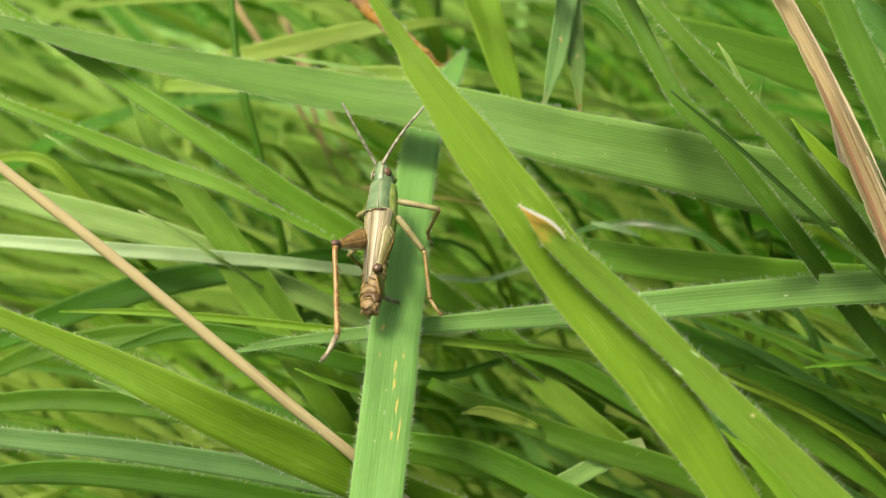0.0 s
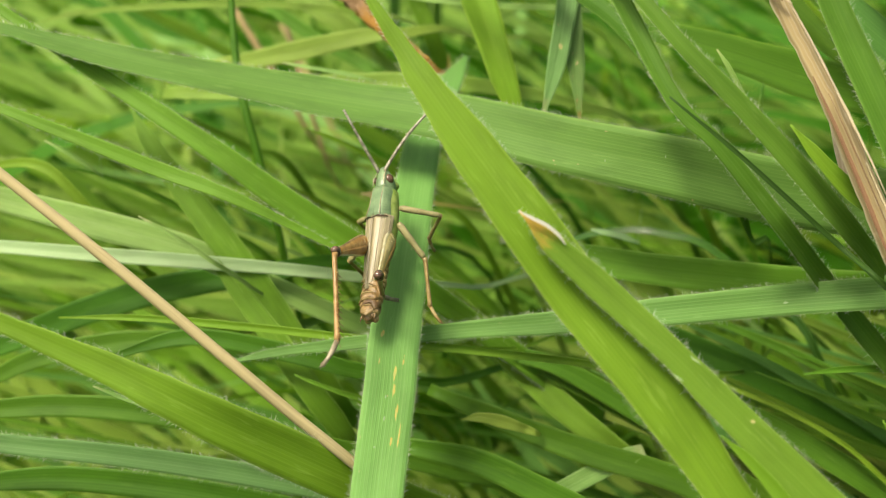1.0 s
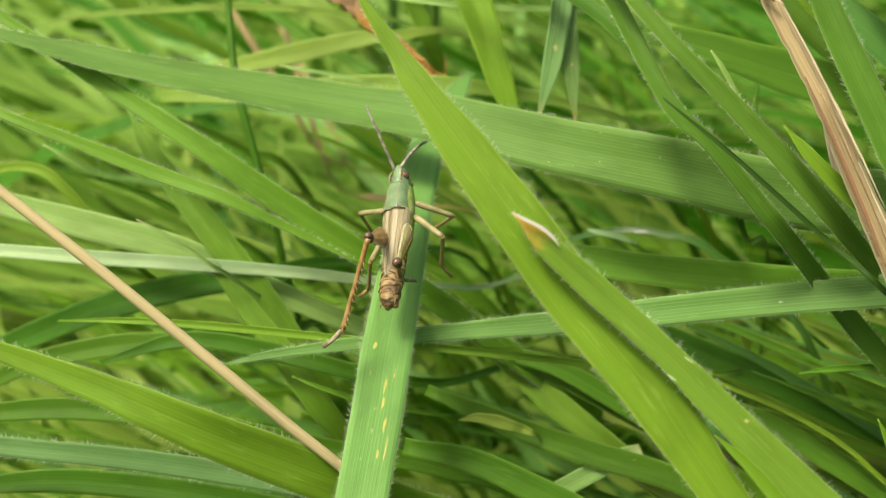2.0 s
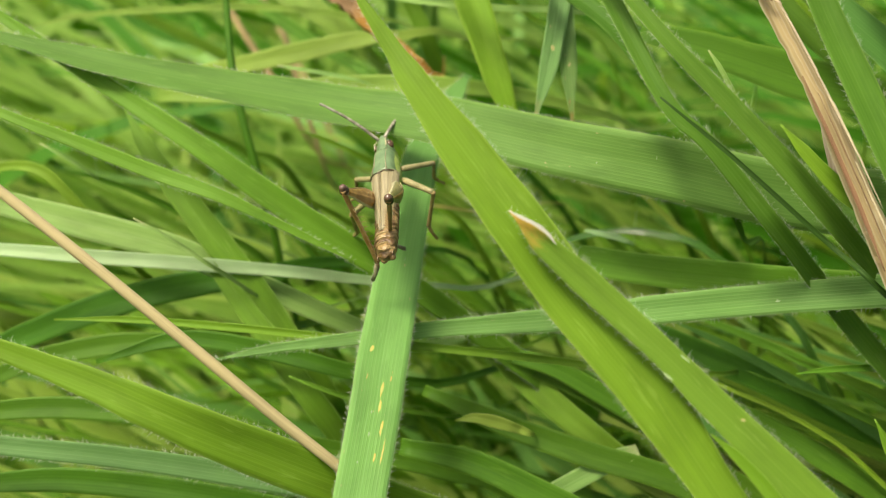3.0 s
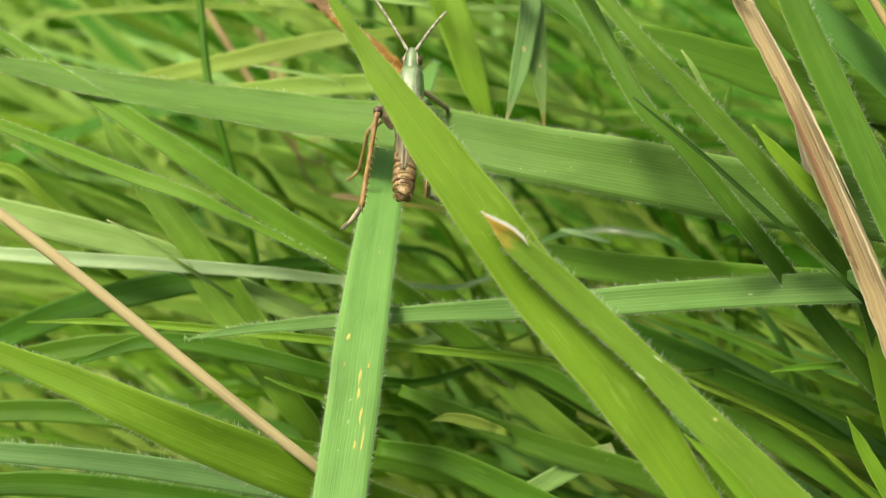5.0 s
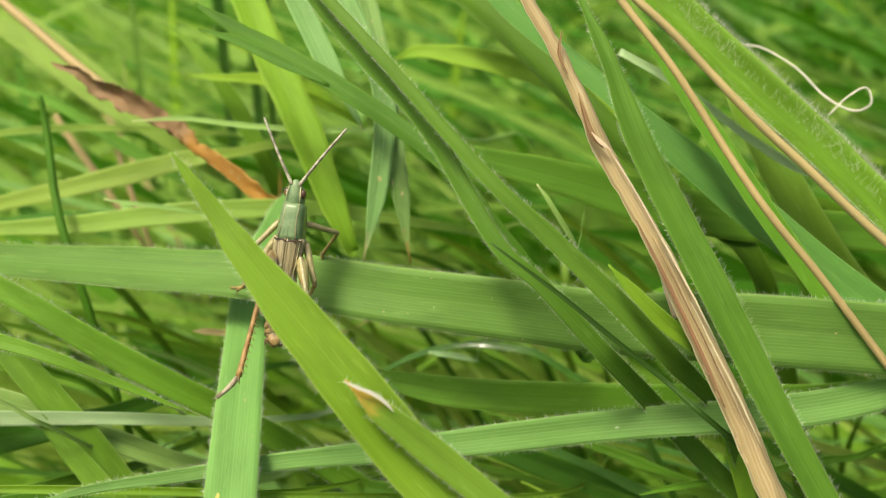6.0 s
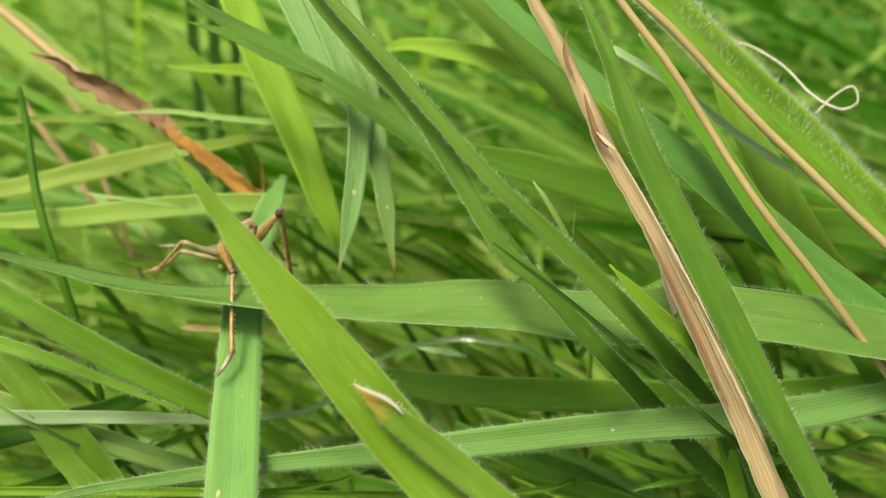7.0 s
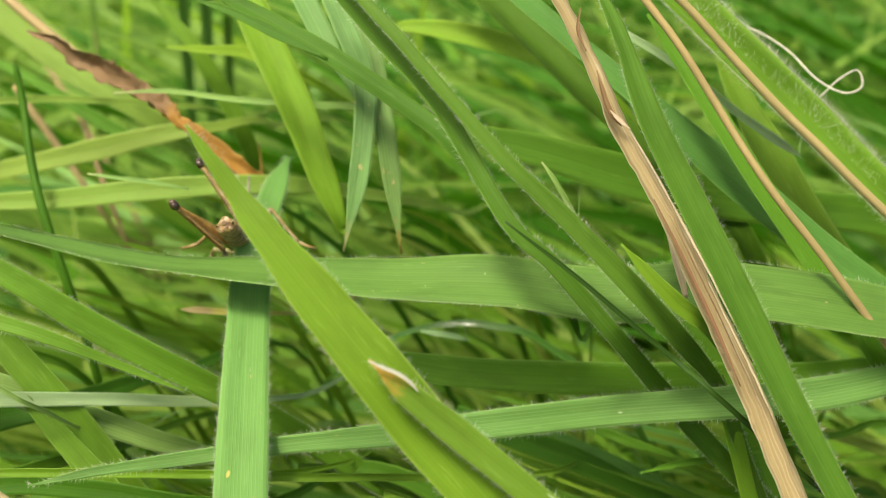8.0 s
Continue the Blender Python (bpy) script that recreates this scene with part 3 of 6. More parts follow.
blade('blade2', [(6.3, 28.4, 195.0), (9.4, 25.7, 191.4), (15.6, 19.9, 185.0), (21.6, 14.7, 178.3), (27.7, 10.1, 171.9), (34.3, 7.2, 165.8), (42.1, 4.7, 158.0), (48.6, 3.6, 151.0), (57.3, 7.4, 140.8), (62.0, 7.0, 130.5), (67.8, 6.4, 117.8), (74.4, 5.8, 97.2), (83.5, 4.9, 43.7), (86.0, 4.7, -1.0)], [1.20, 1.50, 1.60, 1.70, 1.90, 2.40, 2.90, 2.80, 2.09, 1.85, 1.85, 1.85, 1.67, 1.17], hair=1, fold=0.2)
blade('pale', [(35.1, 22.2, 168.2), (36.5, 21.0, 166.2), (38.6, 20.2, 162.7), (40.5, 20.7, 159.7), (42.3, 25.9, 157.4), (54.0, 60.9, 141.9), (71.5, 113.4, -1.0)], [0.22, 0.67, 0.74, 0.60, 0.07, 0.03, 0.03], fold=0.4)
blade('lime', [(39.9, 4.4, 164.0), (42.8, 2.5, 160.9), (46.4, 0.8, 157.4), (50.9, 0.5, 153.6), (60.0, 8.8, 141.9), (79.9, 49.4, 115.9), (99.8, 93.1, -1.0)], [0.27, 1.60, 2.15, 1.91, 1.15, 0.57, 0.57], fold=0.3)
blade('strawsheath', [(28.7, 21.0, 198.0), (31.4, 17.2, 193.1), (34.5, 13.6, 187.5), (37.5, 9.5, 180.8), (38.7, 7.9, 177.8), (41.6, 4.4, 172.3), (44.4, 1.1, 167.2), (47.8, -3.7, 159.2), (51.0, -7.9, 152.4), (54.7, -14.1, 142.4), (58.9, -21.2, 131.0), (63.6, -29.3, 112.0), (70.2, -40.4, 50.4), (71.9, -43.4, -1.0)], [1.5, 1.7, 1.85, 2.0, 2.4, 2.1, 2.5, 2.95, 3.2, 2.9, 2.6, 2.5, 2.3, 1.69], fold=-0.75, key='straw', ragged=0.16)
blade('blade2', [(38.6, 23.6, 195.6), (39.7, 20.4, 191.4), (41.8, 16.5, 186.0), (44.6, 10.9, 177.0), (48.8, 5.5, 168.0), (52.2, 1.2, 160.9), (56.0, -3.0, 153.0), (59.3, -6.6, 146.3), (63.4, -10.3, 138.6), (69.5, -15.7, 127.2), (76.4, -21.8, 108.1), (86.0, -30.3, 48.7), (88.6, -32.6, -1.0)], [0.21, 0.9, 2.1, 3.4, 4.0, 4.1, 4.0, 3.8, 3.5, 3.5, 3.5, 3.3, 2.63], hair=1, fold=0.22)
blade('stem', [(43.0, 31.8, 196.1), (47.0, 27.4, 190.3), (52.6, 21.8, 182.7), (58.6, 15.1, 172.7), (62.7, 10.4, 166.4), (68.0, 6.5, 159.9), (75.8, 0.5, 149.5), (81.0, -3.7, 142.3), (88.4, -9.7, 132.1), (96.8, -16.5, 114.3), (108.5, -25.9, 51.4), (111.7, -28.4, -1.0)], [0.95, 1.02, 1.01, 1.01, 1.00, 1.00, 1.00, 1.00, 1.00, 1.00, 0.90, 0.63], fold=0)
blade('stem2', [(38.4, 12.4, 197.9), (42.8, 9.8, 193.9), (46.7, 7.5, 190.4), (51.4, 4.4, 185.4), (55.5, 1.7, 181.2), (60.2, -1.1, 176.9), (64.4, -3.7, 172.9), (69.1, -6.4, 168.7), (76.2, -10.7, 162.2), (85.6, -16.4, 153.5), (96.4, -22.8, 137.6), (111.2, -31.7, 61.9), (115.3, -34.1, -1.0)], [0.89, 0.95, 0.95, 0.95, 1.01, 1.01, 1.01, 1.01, 1.01, 1.01, 1.01, 0.91, 0.64], fold=0)
blade('green', [(51.4, 41.4, 192.4), (57.8, 36.3, 186.1), (66.1, 30.1, 178.2), (73.7, 24.4, 171.3), (82.4, 17.8, 162.7), (92.8, 10.7, 153.7), (102.2, 4.3, 145.6), (113.0, -3.0, 130.4), (127.8, -13.1, 57.2), (131.9, -15.9, -1.0)], [6.27, 6.16, 6.16, 5.94, 5.60, 5.49, 5.49, 5.49, 5.15, 3.81], hair=6, fold=0.7)
blade('dark', [(25.1, 67.7, 191.6), (34.0, 60.8, 184.8), (41.8, 54.0, 177.9), (48.5, 47.5, 171.2), (54.6, 42.8, 165.6), (63.7, 35.8, 157.5), (74.0, 27.8, 142.3), (88.2, 16.9, 64.0), (92.1, 13.9, -1.0)], [4.49, 5.15, 5.09, 4.77, 3.44, 3.44, 3.44, 3.10, 2.17], fold=0.2)
blade('blue', [(31.3, 53.0, 191.2), (37.0, 47.2, 185.6), (44.2, 41.0, 179.8), (50.4, 35.5, 174.9), (57.9, 29.0, 168.7), (64.9, 24.1, 163.2), (75.5, 17.4, 155.1), (85.9, 11.1, 147.9), (96.3, 4.8, 140.8), (108.1, -2.3, 126.7), (124.4, -12.1, 57.0), (128.8, -14.7, -1.0)], [2.50, 3.30, 3.25, 3.37, 4.91, 5.67, 5.16, 4.66, 4.66, 4.66, 4.19, 2.94], fold=0.15)
blade('fresh', [(21.1, 67.9, 175.1), (25.1, 66.6, 176.5), (32.1, 63.9, 176.0), (39.9, 60.7, 174.6), (48.4, 56.7, 171.9), (56.5, 54.0, 166.8), (66.3, 59.7, 156.6), (87.4, 94.6, 130.6), (108.6, 132.5, -1.0)], [0.74, 2.22, 3.49, 3.84, 3.45, 2.19, 1.32, 0.66, 0.66], fold=0.2)
blade('dark', [(-9.5, 53.7, 187.2), (-3.5, 50.0, 184.1), (2.6, 45.5, 181.5), (9.2, 40.6, 178.3), (17.0, 33.9, 174.1), (23.7, 27.3, 169.8), (29.0, 22.4, 163.4), (36.1, 18.1, 154.3), (42.9, 22.9, 141.4), (57.9, 55.8, 115.4), (72.8, 91.8, -1.0)], [0.65, 2.09, 2.62, 2.81, 2.83, 2.55, 2.09, 1.80, 1.08, 0.54, 0.54], fold=0.2)
blade('dark', [(-9.0, 50.6, 184.1), (-3.6, 47.8, 182.8), (2.5, 44.0, 180.5), (9.1, 39.8, 177.9)], [0.24, 1.27, 1.73, 0.39], fold=0.2)
blade('fresh', [(-4.8, 74.7, 190.7), (-2.1, 70.1, 183.9), (1.4, 63.6, 175.7), (5.5, 56.7, 167.0), (8.8, 51.0, 158.1), (12.0, 48.8, 149.4), (12.6, 54.3, 147.0), (16.7, 90.9, 131.3), (22.7, 145.7, -1.0)], [4.54, 5.24, 5.54, 5.47, 4.39, 2.13, 0.26, 0.10, 0.10], fold=0.25)
blade('grey', [(13.9, 41.8, 170.7), (12.5, 43.3, 173.4), (9.1, 48.9, 179.5), (6.0, 55.5, 185.6), (2.8, 64.2, 191.3), (-3.2, 94.2, 199.3), (-13.2, 164.2, 187.3), (-13.2, 254.2, -1.0)], [0.24, 1.13, 3.28, 3.51, 3.10, 3.10, 3.10, 2.17], fold=0.2, tip='dry')
blade('green', [(-17.6, 91.8, 177.0), (-14.0, 89.8, 174.0), (-9.4, 86.5, 168.6), (-4.9, 84.4, 160.8), (-1.3, 83.4, 152.5), (3.4, 91.0, 137.5), (13.6, 130.1, 111.5), (23.8, 172.1, -1.0)], [0.40, 1.81, 2.81, 3.25, 3.09, 1.85, 0.93, 0.93], fold=0.2)
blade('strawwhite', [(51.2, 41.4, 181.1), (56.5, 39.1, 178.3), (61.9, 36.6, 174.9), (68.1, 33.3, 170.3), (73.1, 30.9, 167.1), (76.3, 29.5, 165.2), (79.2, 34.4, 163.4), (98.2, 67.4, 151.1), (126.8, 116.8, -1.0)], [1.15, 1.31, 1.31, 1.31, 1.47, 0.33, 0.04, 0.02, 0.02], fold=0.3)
blade('green', [(69.3, 47.8, 178.5), (71.8, 41.7, 170.8), (75.8, 34.8, 162.1), (80.6, 28.9, 153.2), (88.7, 22.0, 141.0), (94.6, 25.8, 128.0), (107.6, 56.7, 102.0), (120.6, 90.5, -1.0)], [1.74, 4.31, 5.95, 6.42, 5.92, 3.55, 1.78, 1.78], fold=0.2)
blade('green', [(51.5, 32.0, 185.3), (54.9, 29.2, 180.4), (60.1, 23.6, 172.4), (64.9, 19.3, 164.9), (73.0, 13.8, 153.5), (80.5, 8.7, 142.8), (89.2, 2.9, 124.7), (101.0, -5.2, 56.1), (104.3, -7.4, -1.0)], [0.46, 2.15, 3.04, 3.35, 3.06, 3.06, 3.06, 2.76, 1.93], fold=0.25)
blade('dark', [(29.7, 41.2, 166.2), (41.2, 38.9, 163.5), (52.9, 36.3, 160.3), (65.5, 33.8, 157.7), (80.6, 32.2, 155.6), (94.4, 30.6, 153.6), (110.1, 28.9, 145.4), (131.8, 26.5, 65.4), (137.7, 25.9, -1.0)], [3.32, 5.18, 6.72, 6.76, 5.99, 5.99, 5.99, 5.39, 3.77], fold=0.15)
blade('green', [(12.8, 26.8, 138.7), (25.3, 23.6, 136.8), (41.4, 21.1, 135.9), (58.0, 19.8, 135.2), (77.3, 19.2, 134.8), (91.3, 18.8, 134.6), (107.3, 18.3, 128.3), (129.3, 17.6, 57.7), (135.3, 17.4, -1.0)], [2.41, 4.42, 4.85, 4.59, 3.34, 3.34, 3.34, 3.01, 2.10], fold=0.15)
blade('stem3', [(-58.8, 2.8, 166.3), (-50.3, 0.7, 159.3), (-42.3, -1.2, 152.9), (-34.8, -3.0, 146.7), (-25.4, -5.1, 138.6), (-17.7, -6.2, 131.4), (-11.7, -6.7, 125.8), (-5.9, -5.6, 118.5), (2.8, -4.1, 107.6), (12.7, -2.4, 89.2), (26.3, -0.0, 40.1), (30.1, 0.6, -1.0)], [1.21, 1.28, 1.36, 1.37, 1.39, 1.41, 1.36, 1.34, 1.34, 1.34, 1.20, 0.84], fold=0, key='stalk_left')
blade('browned', [(-34.8, 73.1, 174.8), (-32.7, 72.4, 174.1), (-30.3, 71.7, 173.6), (-27.5, 71.2, 171.2), (-24.5, 70.6, 169.9), (-21.5, 69.6, 167.6), (-18.1, 69.0, 165.3), (-15.1, 68.1, 163.3), (-13.0, 66.8, 161.3), (-9.5, 65.8, 159.2), (-3.4, 63.2, 155.0), (0.7, 61.7, 152.1), (0.8, 67.4, 149.9), (1.3, 104.8, 135.8), (2.0, 160.9, -1.0)], [0.38, 1.02, 1.66, 2.56, 3.33, 3.84, 3.46, 3.71, 3.07, 2.69, 2.43, 2.30, 0.23, 0.09, 0.09], fold=0.75, twist=38, ragged=0.4)
blade('thread', [(74.9, 55.0, 178.8), (78.0, 52.1, 178.7), (81.4, 46.5, 176.6), (83.6, 40.8, 173.6), (86.1, 36.7, 172.4), (88.0, 35.3, 173.7), (87.5, 36.4, 175.9), (85.1, 37.0, 174.4), (82.6, 37.1, 171.7)], [0.22, 0.27, 0.27, 0.32, 0.32, 0.31, 0.26, 0.27, 0.2], fold=0)
blade('white', [(7.6, -12.8, 160.5), (9.0, -13.1, 159.8), (10.5, -13.3, 159.1), (11.7, -13.6, 158.2), (12.5, -13.9, 157.2)], [0.11, 0.34, 0.40, 0.35, 0.12], fold=0.3, of='second')
# short whitish blade added for a white glint on a leaf behind
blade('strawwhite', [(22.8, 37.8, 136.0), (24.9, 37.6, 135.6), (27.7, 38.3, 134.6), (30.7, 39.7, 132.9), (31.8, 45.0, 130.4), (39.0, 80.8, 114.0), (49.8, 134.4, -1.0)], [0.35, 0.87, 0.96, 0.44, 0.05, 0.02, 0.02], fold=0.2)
# pale strands along the sheath stand in for its white highlights
blade('strawpale', [(38.9, 6.6, 177.9), (40.5, 4.6, 175.2), (42.4, 2.2, 171.8), (43.9, 0.4, 168.8)], [0.08, 0.2, 0.26, 0.06], fold=-0.3, ragged=0.6, of='straw')
blade('strawpale', [(42.0, 2.9, 172.6), (44.6, -0.4, 167.6), (47.0, -3.5, 162.8), (49.3, -6.3, 158.0)], [0.06, 0.3, 0.22, 0.06], fold=-0.3, ragged=0.6, of='straw')
blade('strawpale', [(46.6, -3.6, 162.4), (48.9, -6.8, 157.4), (51.0, -9.4, 153.0), (53.0, -12.2, 148.2)], [0.06, 0.2, 0.3, 0.06], fold=-0.3, ragged=0.6, of='straw')
blade('strawdark', [(43.0, 1.0, 168.8), (45.7, -2.5, 163.2), (48.6, -6.4, 156.8), (51.2, -10.0, 150.8)], [0.05, 0.16, 0.14, 0.05], fold=-0.3, ragged=0.6, of='straw')
blade('strawdark', [(36.1, 10.3, 183.3), (36.6, 8.9, 181.0), (37.2, 7.6, 179.0), (38.4, 6.8, 177.7)], [0.13, 0.59, 0.78, 0.19], fold=0.6, of='straw')
blade('strawpale', [(37.1, 7.4, 179.4), (38.0, 6.7, 178.4), (39.3, 6.1, 177.5)], [0.13, 0.52, 0.13], fold=0.6, of='straw')
blade('strawdark', [(34.7, 13.8, 189.8), (34.2, 12.6, 187.4), (35.0, 11.4, 185.3)], [0.13, 0.46, 0.13], fold=0.5, of='straw')
blade('strawdark', [(41.5, 2.4, 170.3), (44.4, -1.5, 164.1), (47.4, -5.7, 157.2), (49.6, -9.0, 151.7)], [0.13, 0.45, 0.51, 0.13], fold=0.3, of='straw')
blade('strawpale', [(45.0, 10.7, 169.0), (46.3, 8.2, 164.2), (47.3, 6.0, 160.1), (48.0, 4.1, 156.5)], [0.20, 0.87, 1.20, 0.66], fold=0.1, of='straw')
blade('haze', [(2.6, 12.5, 118.0), (5.2, 12.7, 118.3), (8.2, 13.2, 117.3), (11.6, 13.9, 115.6), (14.4, 18.4, 111.5), (14.5, 56.4, 87.6), (18.8, 105.8, -1.0)], [0.2, 1.35, 1.8, 1.3, 0.4, 0.02, 0.02], fold=0.2)
blade('pale', [(28.8, 13.5, 112.3), (26.0, 13.4, 110.9), (20.8, 12.7, 108.1), (14.4, 11.9, 104.2), (8.0, 11.4, 98.4), (-2.4, 10.7, 89.0), (-14.3, 9.7, 72.4), (-30.7, 8.5, 32.6), (-35.1, 8.2, -1.0)], [1.78, 2.60, 2.77, 2.62, 2.32, 2.32, 2.32, 2.09, 1.46], fold=0.15)
blade('lime', [(34.7, 23.2, 121.2), (41.4, 19.1, 119.5), (49.5, 14.9, 117.6), (56.7, 11.3, 114.5), (64.2, 7.4, 108.7), (74.5, 2.2, 100.7), (86.2, -3.8, 85.6), (102.3, -12.0, 38.5), (106.7, -14.2, -1.0)], [0.33, 0.57, 0.64, 0.71, 0.71, 0.71, 0.71, 0.64, 0.45], fold=0.4)
blade('green', [(47.3, 7.0, 129.0), (52.6, 8.1, 129.0), (58.2, 9.0, 128.7), (66.6, 10.9, 128.1), (80.3, 14.0, 127.1), (95.8, 17.6, 119.9), (117.2, 22.4, 53.9), (123.1, 23.7, -1.0)], [0.22, 0.89, 1.05, 1.07, 1.07, 1.07, 0.96, 0.67], fold=0.3)
blade('lime', [(52.6, -5.9, 130.5), (54.5, -7.6, 127.0), (56.6, -9.8, 123.6), (60.2, -12.5, 118.1), (67.3, -17.8, 107.2), (75.4, -23.9, 88.9), (86.6, -32.3, 40.0), (89.6, -34.6, -1.0)], [0.20, 1.63, 2.03, 2.16, 2.16, 2.16, 1.95, 1.36], fold=0.3)
blade('lime', [(27.9, -23.8, 140.7), (30.6, -25.0, 138.6), (33.3, -26.4, 135.9), (36.3, -28.3, 132.5), (44.9, -33.8, 122.9), (54.7, -40.0, 105.9), (68.2, -48.6, 47.6), (71.8, -50.9, -1.0)], [0.17, 1.13, 1.47, 1.46, 1.46, 1.46, 1.32, 0.92], fold=0.4)
blade('green', [(-4.9, 40.0, 128.8), (6.7, 31.9, 121.0), (15.2, 25.7, 114.7), (25.0, 19.5, 108.6), (36.4, 14.0, 101.5), (47.4, 8.7, 94.6), (59.9, 2.6, 80.7), (77.1, -5.8, 36.3), (81.8, -8.1, -1.0)], [3.05, 3.86, 4.13, 3.89, 3.34, 3.34, 3.34, 3.01, 2.10], fold=0.2)
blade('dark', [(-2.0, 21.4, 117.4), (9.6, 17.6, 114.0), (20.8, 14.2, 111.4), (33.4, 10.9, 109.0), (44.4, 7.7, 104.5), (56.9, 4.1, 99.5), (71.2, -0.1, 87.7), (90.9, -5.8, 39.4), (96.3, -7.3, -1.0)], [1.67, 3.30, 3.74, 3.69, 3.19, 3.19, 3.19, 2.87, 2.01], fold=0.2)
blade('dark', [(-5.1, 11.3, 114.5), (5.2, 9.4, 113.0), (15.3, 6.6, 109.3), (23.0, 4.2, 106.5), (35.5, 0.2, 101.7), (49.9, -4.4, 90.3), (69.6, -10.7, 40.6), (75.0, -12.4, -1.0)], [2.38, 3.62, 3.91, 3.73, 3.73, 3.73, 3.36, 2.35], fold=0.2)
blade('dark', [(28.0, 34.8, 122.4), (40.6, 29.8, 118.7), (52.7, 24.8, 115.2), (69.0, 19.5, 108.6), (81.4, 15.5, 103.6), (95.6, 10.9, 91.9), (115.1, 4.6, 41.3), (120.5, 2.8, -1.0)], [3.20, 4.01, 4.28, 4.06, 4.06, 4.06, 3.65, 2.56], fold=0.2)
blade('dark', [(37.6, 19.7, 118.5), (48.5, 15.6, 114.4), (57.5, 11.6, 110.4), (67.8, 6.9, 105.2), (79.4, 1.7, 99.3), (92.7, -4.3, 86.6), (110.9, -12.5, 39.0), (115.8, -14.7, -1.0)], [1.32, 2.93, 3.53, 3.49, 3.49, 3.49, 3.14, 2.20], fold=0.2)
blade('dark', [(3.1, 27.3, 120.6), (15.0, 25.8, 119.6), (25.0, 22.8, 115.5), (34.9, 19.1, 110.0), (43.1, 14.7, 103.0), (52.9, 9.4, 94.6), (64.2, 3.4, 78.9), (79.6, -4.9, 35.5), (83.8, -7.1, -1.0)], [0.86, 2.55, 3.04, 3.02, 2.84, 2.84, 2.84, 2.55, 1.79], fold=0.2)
blade('green', [(-3.3, 11.1, 130.9), (5.8, 11.6, 129.5), (15.1, 12.9, 127.6), (23.9, 14.2, 125.6), (35.8, 17.3, 122.7), (47.1, 29.1, 115.9), (71.6, 77.4, 89.9), (96.1, 128.6, -1.0)], [1.13, 1.14, 1.08, 1.02, 0.96, 0.58, 0.29, 0.29], fold=0.4)
blade('fresh', [(57.6, 9.1, 141.7), (59.5, 7.9, 136.1), (61.1, 6.3, 130.7), (62.8, 5.0, 124.9), (66.9, 2.1, 111.8), (71.4, -1.2, 90.9), (77.8, -5.7, 40.9), (79.5, -6.9, -1.0)], [1.95, 2.35, 2.52, 2.55, 2.55, 2.55, 2.29, 1.60], fold=0.02)
blade('green', [(56.7, 29.5, 149.0), (60.3, 23.6, 141.1), (64.2, 18.7, 133.0), (69.6, 12.1, 121.9), (75.7, 4.4, 103.2), (84.1, -6.0, 46.4), (86.4, -8.9, -1.0)], [4.02, 4.44, 4.41, 4.41, 4.41, 3.97, 2.78], fold=0.2)
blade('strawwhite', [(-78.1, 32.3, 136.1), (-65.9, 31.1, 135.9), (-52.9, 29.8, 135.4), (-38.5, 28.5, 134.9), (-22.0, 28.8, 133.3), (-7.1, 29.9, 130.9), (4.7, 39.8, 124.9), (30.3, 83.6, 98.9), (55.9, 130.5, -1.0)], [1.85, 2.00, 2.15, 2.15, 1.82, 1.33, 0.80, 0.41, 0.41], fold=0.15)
blade('pale', [(-77.9, 38.9, 143.2), (-63.7, 36.6, 140.4), (-51.1, 33.4, 138.4), (-39.0, 31.1, 135.9), (-27.4, 29.9, 130.9), (-14.1, 30.0, 124.0), (-3.5, 39.1, 114.6), (19.7, 81.4, 88.6), (42.8, 126.6, -1.0)], [2.38, 3.93, 4.47, 4.06, 3.50, 2.97, 1.78, 0.90, 0.90], fold=0.15)
blade('lime', [(-52.4, 15.3, 132.6), (-42.0, 15.2, 132.6), (-28.1, 14.8, 131.6), (-11.2, 14.9, 129.5), (-1.9, 15.4, 128.0), (10.0, 24.9, 122.2), (35.6, 68.1, 96.2), (61.3, 114.3, -1.0)], [0.23, 0.93, 1.16, 1.16, 1.09, 0.66, 0.33, 0.33], fold=0.4)
blade('dull', [(-66.4, 2.9, 122.7), (-57.6, 2.2, 121.2), (-42.7, 1.2, 120.1), (-28.2, 0.7, 118.0), (-13.6, 0.4, 114.9), (-4.8, 1.0, 111.4), (8.2, 1.8, 106.3), (23.0, 2.8, 94.4), (43.4, 4.1, 42.5), (49.0, 4.5, -1.0)], [2.06, 2.50, 2.78, 2.94, 2.96, 2.70, 2.70, 2.70, 2.43, 1.70], hair=1, fold=0.15)
blade('pale', [(-43.8, 1.1, 130.6), (-40.2, 1.3, 128.7), (-35.5, 1.4, 126.5), (-30.9, 2.2, 123.6), (-20.9, 13.1, 113.2), (0.8, 59.1, 87.2), (22.5, 108.1, -1.0)], [0.21, 0.57, 0.65, 0.66, 0.39, 0.20, 0.20], fold=0.3)
blade('dark', [(-76.7, 35.2, 113.9), (-65.0, 35.4, 119.0), (-53.6, 35.4, 123.6), (-40.9, 35.9, 127.1), (-27.0, 37.6, 128.5), (-15.1, 48.1, 125.6), (10.5, 93.3, 99.6), (36.2, 141.6, -1.0)], [2.73, 4.13, 4.62, 4.41, 3.20, 1.92, 0.96, 0.96], fold=0.15)
